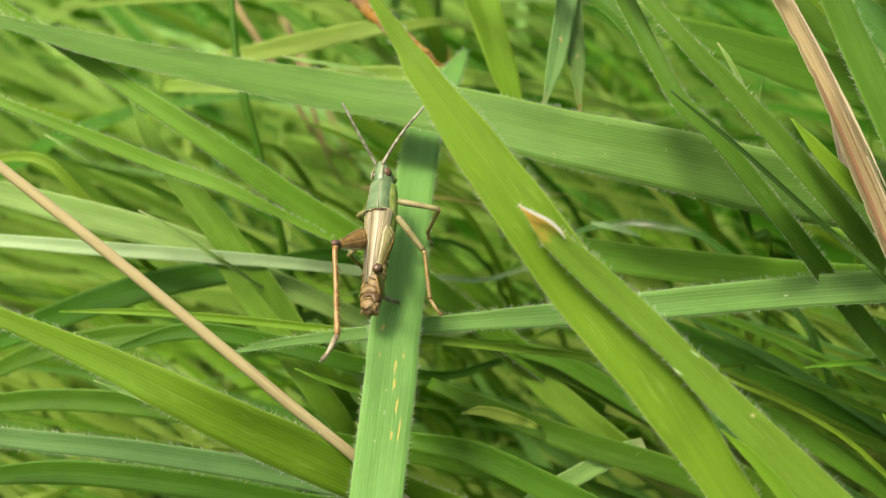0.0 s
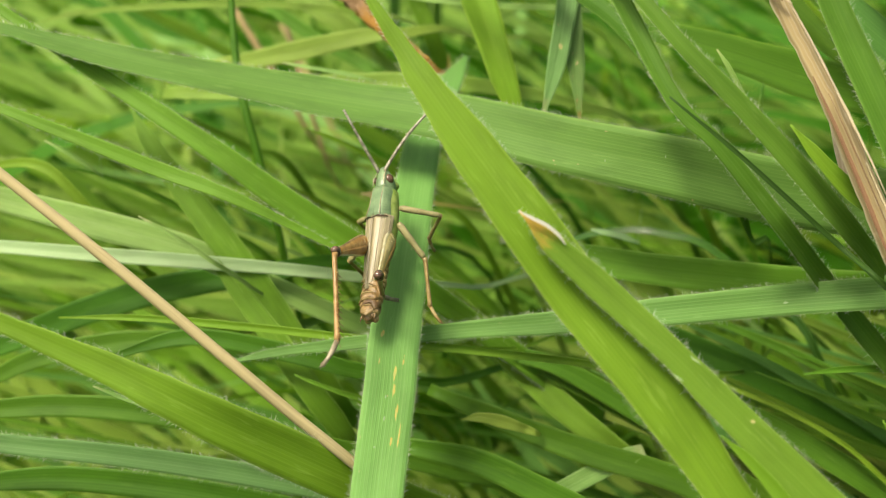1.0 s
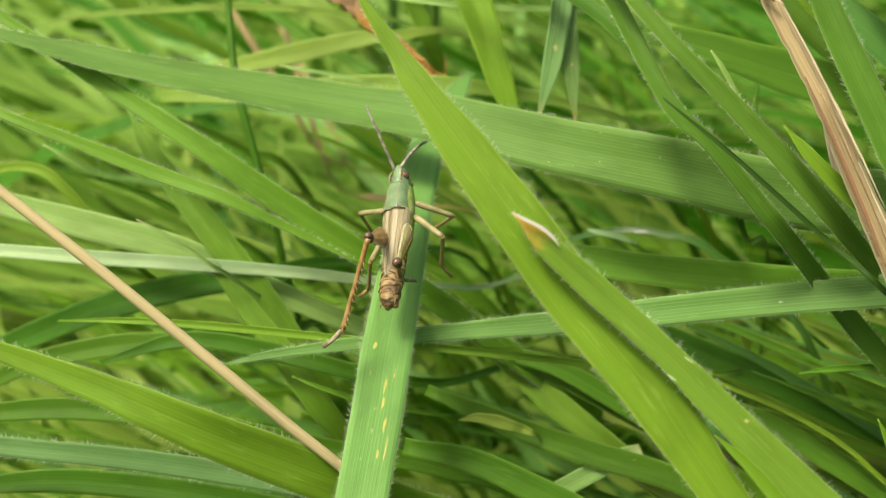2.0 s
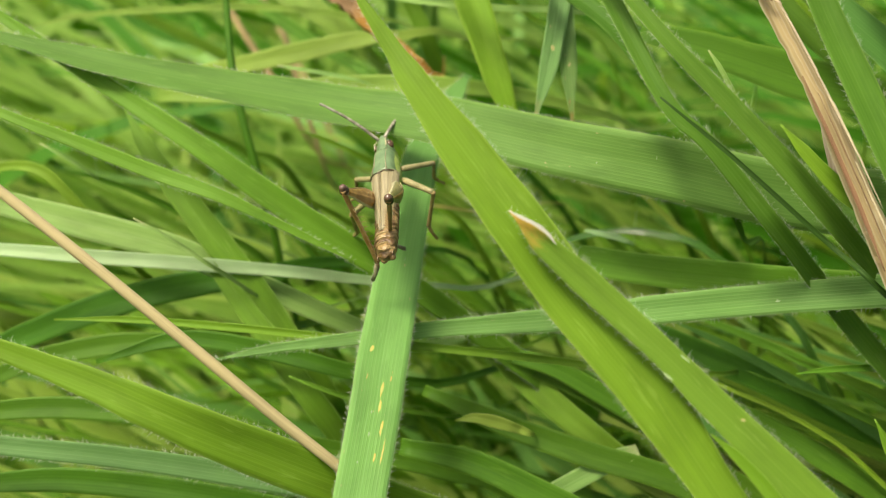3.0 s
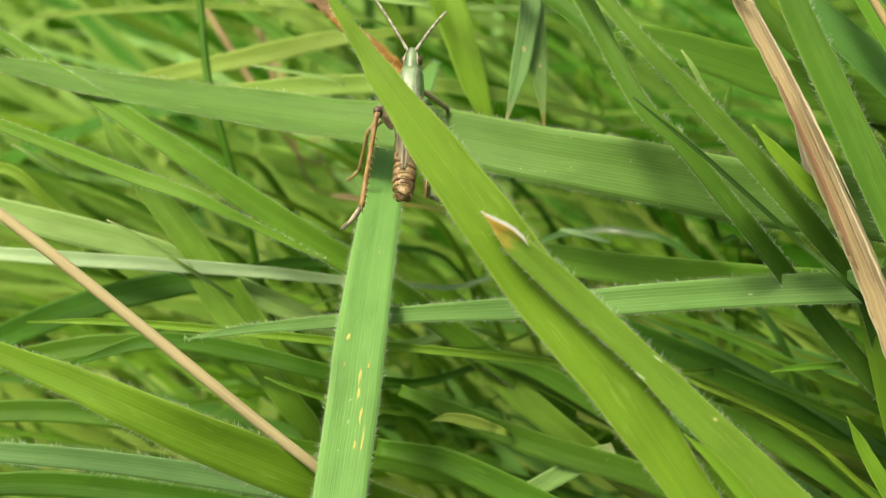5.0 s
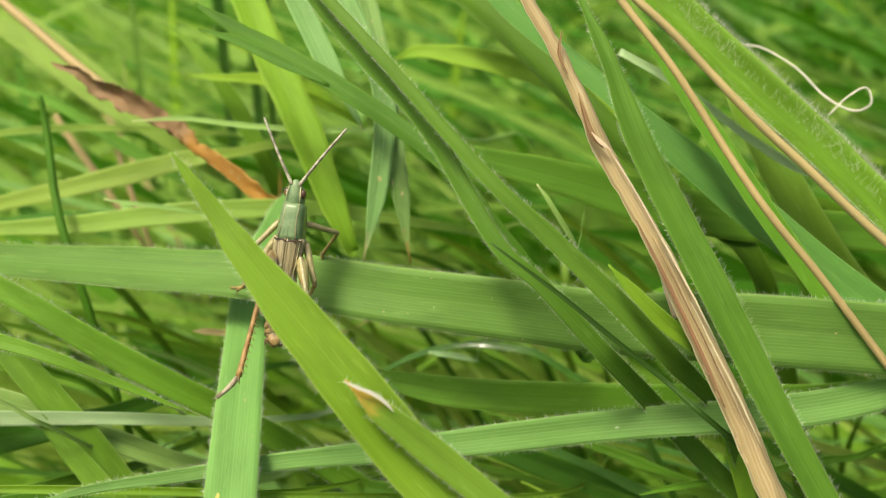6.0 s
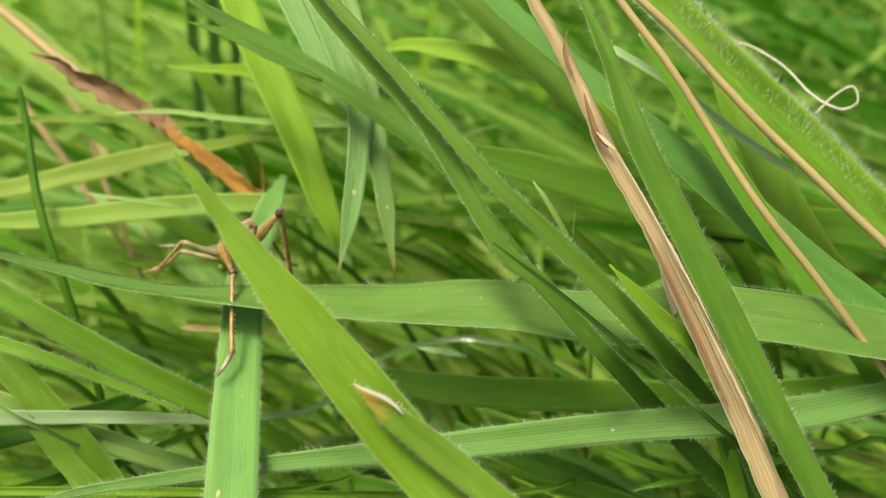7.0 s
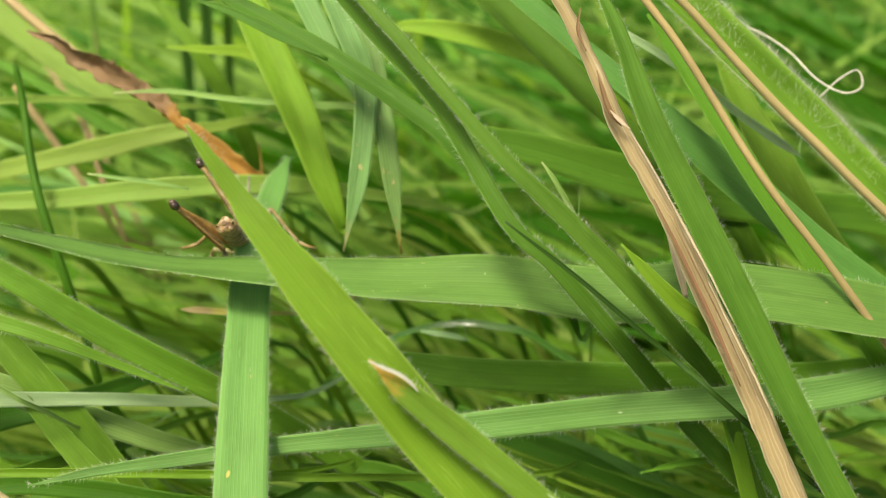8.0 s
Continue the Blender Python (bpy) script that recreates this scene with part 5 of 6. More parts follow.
def grasshopper():
    """Lengths in mm: +y to the head, +z to the back; the soles lie near z = 0."""
    g = new("grasshopper")
    tagged(g, "small green and tan meadow grasshopper climbing a grass blade", "grasshopper")
    # abdomen: overlapping rings, each with a paler hind rim, and a blunt tail of plates
    knobs = random.Random(6)
    for i in range(15):
        y = 2.0 - i * 0.84
        r = (0.97 * (1 - (i / 19.0) ** 5) + 0.26) * knobs.uniform(0.96, 1.04)
        z = 1.7 + 0.025 * i
        bm = bmesh.new()
        tube(bm, [(0, y + 0.2, z), (0, y, z), (0, y - 0.4, z), (0, y - 0.72, z), (0, y - 0.86, z)],
             [(r * 0.74, r * 0.80), (r * 0.88, r * 0.95), (r * 0.95, r * 1.02), (r * 0.95, r * 1.02), (r * 0.86, r * 0.92)], 18)
        for v in bm.verts:
            v.co *= 1 + 0.10 * noise.noise(v.co * 1400)
        segment = part("abdomen_segment", bm, SKIN["brown"], g, "ringed golden-brown abdomen")
        bm = bmesh.new()
        tube(bm, [(0, y - 0.68, z), (0, y - 0.76, z), (0, y - 0.83, z)], [(r * 0.94, r * 1.0), (r * 0.97, r * 1.035), (r * 0.90, r * 0.97)], 18)
        part("segment_rim", bm, SKIN["ring"], segment)
    bm = bmesh.new()
    ball(bm, (0, -10.6, 1.95), (0.82, 0.85, 0.80), sub=3)
    ball(bm, (0, -11.05, 2.25), (0.42, 0.55, 0.36))
    for s in (-1, 1):
        ball(bm, (s * 0.42, -11.0, 1.62), (0.36, 0.5, 0.4))
        tube(bm, [(s * 0.62, -10.3, 2.2), (s * 0.80, -10.9, 2.3), (s * 0.78, -11.5, 2.35)], [0.16, 0.12, 0.03], 6)
    part("tail_plate", bm, SKIN["brown"], g)
    # chest under the wings
    bm = bmesh.new()
    tube(bm, [(0, 6.0, 1.7), (0, 4.5, 1.6), (0, 2.0, 1.6), (0, -0.5, 1.7), (0, -2.0, 1.8)], [(1.2, 1.2), (1.5, 1.5), (1.65, 1.6), (1.6, 1.6), (1.1, 1.2)], 14)
    part("chest", bm, SKIN["lime"], g, "yellow-green chest")
    # saddle-shaped collar: flat back with three ridges and steep sides
    bm = bmesh.new()
    tube(bm, [(0, 7.0, 2.15), (0, 6.4, 2.2), (0, 5.2, 2.2), (0, 4.0, 2.25), (0, 2.9, 2.3), (0, 2.35, 2.3)], [(1.15, 1.35), (1.26, 1.5), (1.32, 1.55), (1.36, 1.58), (1.42, 1.6), (1.42, 1.56)], 24,
         lambda x, z: (x * (1.0 if z < 0.3 else 1.0), min(z, 0.80 + 0.03 * (1 - abs(x)))))
    part("collar", bm, SKIN["green"], g, "smooth green saddle-shaped collar")
    for s in (-1, 1):
        bm = bmesh.new()
        tube(bm, [(s * 0.86, 6.8, 1.75), (s * 0.95, 5.4, 1.7), (s * 0.98, 4.0, 1.7), (s * 1.0, 2.7, 1.75)], [(0.42, 0.85), (0.50, 1.0), (0.50, 1.05), (0.46, 0.95)], 12)
        part("collar_flank", bm, SKIN["lime"], g, "bright green side lobe of the collar")
    for s in (-1, 0, 1):
        bm = bmesh.new()
        tube(bm, [(s * 0.78, 7.0, 3.26), (s * 0.72, 5.6, 3.42), (s * 0.74, 4.2, 3.52), (s * 0.98, 2.5, 3.62)], [0.035, 0.045, 0.045, 0.055], 6)
        part("collar_ridge", bm, SKIN["vein" if s else "green"], g)
    bm = bmesh.new()
    tube(bm, [(-1.5, 2.42, 2.9), (-1.15, 2.3, 3.45), (-0.6, 2.42, 3.6), (0, 2.2, 3.64), (0.6, 2.42, 3.6), (1.15, 2.3, 3.45), (1.5, 2.42, 2.9)], [0.085] * 7, 6)
    part("collar_edge", bm, SKIN["dark"], g, "thin dark rear edge of the collar")
    # head: slanting face, blunt cone between the eyes
    bm = bmesh.new()
    tube(bm, [(0, 6.4, 2.0), (0, 7.2, 2.05), (0, 8.1, 2.2), (0, 8.8, 2.42), (0, 9.5, 2.8), (0, 9.95, 3.0)], [(1.0, 1.22), (1.06, 1.28), (1.02, 1.24), (0.86, 1.0), (0.58, 0.55), (0.25, 0.2)], 20)
    part("head", bm, SKIN["green"], g, "green slant-faced head")
    bm = bmesh.new()
    ball(bm, (0, 8.3, 0.95), (0.8, 0.75, 0.7))
    part("jaw", bm, SKIN["lime"], g)
    for s in (-1, 1):
        bm = bmesh.new()
        ball(bm, (s * 0.86, 8.25, 2.55), (0.36, 0.66, 0.54), Matrix.Rotation(radians(18), 4, "X"), 3)
        part("eye", bm, SKIN["eye"], g, "shiny brown oval eye")
        bm = bmesh.new()
        tube(bm, [(s * 0.62, 9.2, 3.10), (s * 0.72, 8.3, 3.42), (s * 0.80, 7.2, 3.36)], [0.05, 0.075, 0.05], 6)
        part("eye_stripe", bm, SKIN["cream"], g)
    # folded fore wings: long curved sheets that meet over the back
    for s in (-1, 1):
        bm = bmesh.new()
        rows = []
        for i in range(15):
            u = i / 14
            y = 2.7 - 10.2 * u
            w = 1.5 * (1 - 0.52 * u ** 1.2) * (1 if u < 0.93 else 0.75)
            top = 3.62 - 0.45 * u
            ring = []
            for lay in (0, 1):
                for j in range(6) if not lay else range(5, -1, -1):
                    v = j / 5
                    x = s * (0.02 + w * math.sin(v * 1.45))
                    z = top - 1.75 * (1 - 0.35 * u) * (1 - math.cos(v * 1.45)) - 0.07 * lay + 0.025 * math.sin(v * 14)
                    ring.append(bm.verts.new((x * MM, y * MM, z * MM)))
            rows.append(ring)
        for a, b in zip(rows, rows[1:]):
            for j in range(12):
                k = (j + 1) % 12
                bm.faces.new((a[j], a[k], b[k], b[j]))
        bm.faces.new(rows[0])
        bm.faces.new(rows[-1])
        bmesh.ops.recalc_face_normals(bm, faces=bm.faces)
        wing = part("wing", bm, SKIN["tan"], g, "folded straw-coloured wing case")
        for v, m in ((0.05, "vein"), (0.42, "vein"), (0.62, "cream"), (0.84, "vein")):
            bm = bmesh.new()
            pts = []
            for i in range(12):
                u = i / 12
                w = 1.5 * (1 - 0.52 * u ** 1.2)
                pts.append((s * (0.02 + w * math.sin(v * 1.45)), 2.6 - 10.2 * u, 3.62 - 0.45 * u - 1.75 * (1 - 0.35 * u) * (1 - math.cos(v * 1.45)) + 0.05))
            tube(bm, pts, [0.032 - 0.0015 * i for i in range(12)], 5)
            part("wing_vein", bm, SKIN[m], wing)
    for ob in g.children_recursive:
        k = 1.38 if ob.name.startswith(("wing", "abdomen", "tail")) else 1.18
        ob.data.transform(Matrix.Diagonal((k, 1.0, 1.15, 1)))
    # feelers: jointed threads along +y
    feelers = {}
    for k, s in (("la", -1), ("ra", 1)):
        bm = bmesh.new()
        path, radii = [], []
        for i in range(23):
            y = 9.0 * i / 22
            bend = 0.5 * math.sin(math.pi * i / 22)
            for dy, q in ((0, 0.72), (0.1, 1.15), (0.28, 1.1)):
                path.append((0, y + dy, bend))
                radii.append((0.235 - 0.07 * i / 22) * q)
        tube(bm, path, radii, 7)
        feelers[k] = part("feeler", bm, SKIN["feeler"], g, "jointed grey feeler")
    legs = {}
    for k, s, kind, a, b, th in (("lh", -1, "hind", 13, 11.5, 0.62), ("rh", 1, "hind", 13, 11.5, 0.62), ("lm", -1, "middle", 5.6, 6.2, 0.43), ("rm", 1, "middle", 5.6, 6.2, 0.43), ("lf", -1, "front", 5.4, 5.4, 0.39), ("rf", 1, "front", 5.4, 5.4, 0.39)):
        legs[k] = leg(s, kind, a, b, th, g)
    return g, legs, feelers


hopper, hopper_legs, hopper_feelers = grasshopper()


# ---- what moves ----
def sway(key, rows, axis=(1, 0, 0)):
    """Blades that give under the insect and in the breeze: (seconds, dx, dy, dz in mm, lean and, if it turns on its axis, roll in degrees)."""
    for ob in KEYED[key]:
        home = ob.location.copy()
        walk(ob, [(t, Matrix.Translation(home + Vector((x, y, z)) * MM) @ pose(0, 0, 0, 0, a, 0) @ Matrix.Rotation(radians(sum(r)), 4, Vector(axis))) for t, x, y, z, a, *r in rows])


def motions():
    sway('host', [(0.0, 0.00, 0.00, 0.00, 0.00), (1.2, 0.00, 0.00, 0.00, 0.00), (1.5, -0.71, -0.66, -1.42, 5.00), (1.7, -0.57, -0.60, -1.29, 5.00), (3.0, -0.50, -0.81, -1.75, 4.50), (3.5, -0.43, -0.90, -1.94, 4.50), (4.0, -0.29, -0.54, -1.16, 3.50), (5.3, -0.29, -0.09, -0.19, 1.50), (5.5, -0.50, -0.18, -0.39, 1.50), (6.0, 0.00, -0.18, -0.39, 0.00), (6.5, 0.36, -0.18, -0.39, 0.00), (7.0, 0.43, 0.00, 0.00, 0.00), (7.5, 0.78, -0.03, -0.06, 0.00), (8.0, 0.86, 0.00, 0.00, 0.00)])
    sway('across', [(0.0, 0.00, 0.00, 0.00, 0.00), (1.5, 0.00, -0.03, -0.07, 0.00), (3.5, -0.14, -0.12, -0.26, -0.70), (4.2, -0.14, -0.24, -0.52, -1.50), (5.5, 0.00, -0.24, -0.52, -2.40), (6.0, -0.22, -0.37, -0.79, -3.60), (6.5, -0.36, -0.52, -1.12, -4.00, 0.0), (6.7, -0.60, -0.65, -1.35, -4.10, -4.0), (6.8, -1.05, -0.45, -0.80, -4.60, -42.0), (7.0, -1.23, -0.30, -0.50, -4.90, -47.0), (7.5, -1.45, -0.20, -0.10, -4.80, -44.0), (8.0, -1.74, -0.20, 0.10, -4.80, -42.0)], (0.957, -0.277, -0.094))
    sway('hang', [(0.0, 3.65, 1.03, 2.21, 0.00), (1.5, 3.65, 1.00, 2.14, 0.00), (3.5, 3.50, 1.00, 2.14, 0.00), (5.5, 3.04, 0.90, 1.93, 0.00), (6.0, 2.74, 1.03, 2.21, 0.00), (6.5, 1.90, 0.90, 1.93, 0.00), (6.7, 1.37, 0.64, 1.38, 0.00), (6.9, 0.00, 0.00, 0.00, 0.00), (7.5, 0.38, 0.26, 0.55, 0.00), (8.0, 0.23, 0.35, 0.76, 0.00)])
    sway('hang_rusty', [(0.0, 0.65, 1.03, 2.21, 0.00), (1.5, 0.65, 1.00, 2.14, 0.00), (3.5, 0.50, 1.00, 2.14, 0.00), (5.5, 0.04, 0.90, 1.93, 0.00), (6.0, 0.44, 1.03, 2.21, 0.00), (6.5, 0.30, 0.90, 1.93, 0.00), (6.7, 0.57, 0.64, 1.38, 0.00), (6.9, -0.80, 0.00, 0.00, 0.00), (7.5, -0.42, 0.26, 0.55, 0.00), (8.0, -0.57, 0.35, 0.76, 0.00)])
    sway('straw', [(0.0, -0.6, 0.00, 0.00, 0.00), (4.0, -0.6, 0.00, 0.00, 0.00), (5.5, 0.1, 0.00, 0.00, 0.00), (6.5, 0.95, 0.00, 0.00, 0.00), (8.0, 0.95, 0.00, 0.00, 0.00)])
    sway('low_across', [(0.0, 0.00, 0.00, 0.00, 0.00), (1.5, 0.00, 0.00, 0.00, -0.30), (3.5, 0.00, 0.00, 0.00, 0.60), (5.3, 0.00, 0.00, 0.00, 2.50), (5.6, 0.00, -0.13, -0.27, 2.80), (6.0, 0.00, -0.47, -1.01, 3.40), (6.5, 0.00, -0.75, -1.61, 3.90), (7.0, 0.00, -0.88, -1.88, 4.10), (8.0, 0.00, -0.91, -1.94, 4.10)])
    sway('low_left', [(0.0, 0.00, 0.00, 0.00, 0.00), (1.2, 0.00, 0.00, 0.00, 0.00), (1.5, -0.51, -0.00, -0.00, -3.60), (1.7, -0.51, -0.00, -0.00, -3.40), (3.5, -0.51, -0.00, -0.00, -2.80), (5.5, 0.00, 0.00, 0.00, -1.50), (8.0, 0.00, 0.00, 0.00, -1.50)])
    sway('stalk_left', [(0.0, 0.00, 0.00, 0.00, 0.00), (1.2, 0.00, -0.11, -0.24, 0.00), (1.5, -0.26, -0.49, -1.06, 0.00), (3.5, -0.19, -0.49, -1.06, 0.00), (5.5, 0.00, -0.38, -0.82, 0.00), (8.0, 0.00, -0.38, -0.82, 0.00)])
    walk(hopper, [(0.0, pose(-6.82e-03, 1.21e-02, 1.45e-01, 43.4, -26.0, -27.6)),
        (0.5, pose(-6.73e-03, 1.21e-02, 1.45e-01, 43.3, -25.5, -27.8)),
        (1.2, pose(-6.62e-03, 1.19e-02, 1.45e-01, 43.1, -24.7, -28.0)),
        (1.5, pose(-4.55e-03, 1.20e-02, 1.45e-01, 38.9, -24.1, -26.9)),
        (1.7, pose(-4.16e-03, 1.27e-02, 1.45e-01, 38.1, -26.3, -25.4)),
        (2.8, pose(-4.82e-03, 1.66e-02, 1.48e-01, 27.1, -23.0, -12.5)),
        (3.0, pose(-5.28e-03, 1.70e-02, 1.49e-01, 26.9, -28.7, -11.5)),
        (3.5, pose(-5.10e-03, 1.57e-02, 1.50e-01, 37.4, -38.7, -19.9)),
        (3.8, pose(-4.51e-03, 1.51e-02, 1.50e-01, 39.2, -29.9, -18.4)),
        (4.0, pose(-3.38e-03, 1.81e-02, 1.53e-01, 39.1, -18.4, -17.5)),
        (4.2, pose(-1.93e-03, 1.95e-02, 1.53e-01, 37.0, -14.4, -12.7)),
        (5.3, pose(5.06e-04, 2.26e-02, 1.59e-01, 62.7, 0.7, -6.2)),
        (5.5, pose(9.96e-04, 2.13e-02, 1.59e-01, 74.8, 3.2, -8.4)),
        (5.7, pose(1.20e-03, 2.48e-02, 1.58e-01, 60.6, 1.6, -10.3)),
        (6.0, pose(2.74e-03, 2.13e-02, 1.60e-01, 69.4, 6.5, -15.3)),
        (6.3, pose(3.55e-03, 2.20e-02, 1.59e-01, 69.1, 4.2, -15.7)),
        (6.5, pose(4.28e-03, 2.66e-02, 1.57e-01, 56.8, -15.5, -7.8)),
        (6.6, pose(4.73e-03, 2.90e-02, 1.57e-01, 48.1, -16.5, -2.9)),
        (6.7, pose(4.58e-03, 3.62e-02, 1.54e-01, 7.6, -12.1, 7.9)),
        (6.8, pose(1.37e-04, 3.99e-02, 1.52e-01, -19.2, 8.7, 12.8)),
        (7.0, pose(-4.30e-03, 4.04e-02, 1.51e-01, -35.7, 11.4, 6.0)),
        (7.2, pose(-2.64e-03, 3.74e-02, 1.51e-01, -31.5, -1.4, -10.7)),
        (7.3, pose(-3.13e-03, 3.76e-02, 1.51e-01, -31.0, -4.0, -9.3)),
        (7.5, pose(-3.50e-03, 3.78e-02, 1.51e-01, -30.8, -9.2, -6.5)),
        (7.8, pose(-3.30e-03, 3.81e-02, 1.50e-01, -31.6, -14.4, -3.7)),
        (8.0, pose(-3.14e-03, 3.88e-02, 1.50e-01, -31.7, -14.5, -3.8))])
    walk(hopper_legs['lh'][0], [(0.0, pose(-1.90e-03, -2.00e-04, 2.20e-03, 55.5, -19.5, -171.9)),
        (0.5, pose(-1.90e-03, -2.00e-04, 2.20e-03, 55.6, -19.3, -172.2)),
        (1.2, pose(-1.90e-03, -2.00e-04, 2.20e-03, 55.6, -19.1, -172.5)),
        (1.5, pose(-1.90e-03, -2.00e-04, 2.20e-03, 51.6, -24.4, -165.8)),
        (1.7, pose(-1.90e-03, -2.00e-04, 2.20e-03, 49.1, -23.5, -164.8)),
        (2.8, pose(-1.90e-03, -2.00e-04, 2.20e-03, 53.3, -10.4, 179.5)),
        (3.5, pose(-1.90e-03, -2.00e-04, 2.20e-03, 50.2, -18.2, -174.7)),
        (3.8, pose(-1.90e-03, -2.00e-04, 2.20e-03, 55.5, -13.9, 179.4)),
        (4.0, pose(-1.90e-03, -2.00e-04, 2.20e-03, 56.0, -14.7, 178.7)),
        (4.2, pose(-1.90e-03, -2.00e-04, 2.20e-03, 59.8, -11.9, -177.9)),
        (5.3, pose(-1.90e-03, -2.00e-04, 2.20e-03, 78.5, 1.1, 179.5)),
        (5.5, pose(-1.90e-03, -2.00e-04, 2.20e-03, 91.6, -0.0, 179.8)),
        (5.7, pose(-1.90e-03, -2.00e-04, 2.20e-03, 71.1, -5.5, -177.1)),
        (6.0, pose(-1.90e-03, -2.00e-04, 2.20e-03, 80.7, -9.6, -169.5)),
        (6.5, pose(-1.90e-03, -2.00e-04, 2.20e-03, 60.3, 10.1, -179.0)),
        (6.7, pose(-1.90e-03, -2.00e-04, 2.20e-03, 15.9, 30.1, 155.3)),
        (6.8, pose(-1.90e-03, -2.00e-04, 2.20e-03, -22.3, 25.1, 144.9)),
        (7.0, pose(-1.90e-03, -2.00e-04, 2.20e-03, -32.2, 20.3, 167.9)),
        (7.2, pose(-1.90e-03, -2.00e-04, 2.20e-03, 36.1, 14.5, 169.3)),
        (7.3, pose(-1.90e-03, -2.00e-04, 2.20e-03, 62.9, 18.2, 157.8)),
        (7.5, pose(-1.90e-03, -2.00e-04, 2.20e-03, 51.2, 18.3, 156.2)),
        (7.8, pose(-1.90e-03, -2.00e-04, 2.20e-03, 24.6, 10.9, 164.8)),
        (8.0, pose(-1.90e-03, -2.00e-04, 2.20e-03, 21.9, 11.7, 164.6))])
    walk(hopper_legs['lh'][1], [(0.0, pose(0.00e+00, 1.30e-02, 0.00e+00, -85.4, 33.0, -79.4)),
        (0.5, pose(0.00e+00, 1.30e-02, 0.00e+00, -86.1, 34.4, -78.8)),
        (1.2, pose(0.00e+00, 1.30e-02, 0.00e+00, -86.9, 34.0, -78.6)),
        (1.5, pose(0.00e+00, 1.30e-02, 0.00e+00, -65.5, 23.2, -87.2)),
        (1.7, pose(0.00e+00, 1.30e-02, 0.00e+00, -56.0, 13.9, -91.8)),
        (2.8, pose(0.00e+00, 1.30e-02, 0.00e+00, -83.6, -41.7, -101.9)),
        (3.5, pose(0.00e+00, 1.30e-02, 0.00e+00, -74.3, -40.1, -105.3)),
        (3.8, pose(0.00e+00, 1.30e-02, 0.00e+00, -90.5, -38.0, -91.6)),
        (4.0, pose(0.00e+00, 1.30e-02, 0.00e+00, -94.2, -17.9, -87.8)),
        (4.2, pose(0.00e+00, 1.30e-02, 0.00e+00, -87.0, 0.4, -90.6)),
        (5.3, pose(0.00e+00, 1.30e-02, 0.00e+00, -81.7, 10.1, -83.3)),
        (5.5, pose(0.00e+00, 1.30e-02, 0.00e+00, -87.9, 10.4, -82.3)),
        (5.7, pose(0.00e+00, 1.30e-02, 0.00e+00, -81.6, 31.0, -86.4)),
        (6.0, pose(0.00e+00, 1.30e-02, 0.00e+00, -74.1, 22.2, -90.9)),
        (6.5, pose(0.00e+00, 1.30e-02, 0.00e+00, -53.6, 61.2, -54.2)),
        (6.7, pose(0.00e+00, 1.30e-02, 0.00e+00, -49.3, 18.0, -58.4)),
        (6.8, pose(0.00e+00, 1.30e-02, 0.00e+00, -50.6, 30.2, -53.5)),
        (7.0, pose(0.00e+00, 1.30e-02, 0.00e+00, -66.1, 42.5, -80.8)),
        (7.2, pose(0.00e+00, 1.30e-02, 0.00e+00, -74.2, -63.2, -106.3)),
        (7.3, pose(0.00e+00, 1.30e-02, 0.00e+00, -121.9, -78.5, -54.2)),
        (7.5, pose(0.00e+00, 1.30e-02, 0.00e+00, -116.8, -68.9, -60.6)),
        (7.8, pose(0.00e+00, 1.30e-02, 0.00e+00, -105.5, -80.0, -74.2)),
        (8.0, pose(0.00e+00, 1.30e-02, 0.00e+00, -76.5, -79.0, -103.0))])
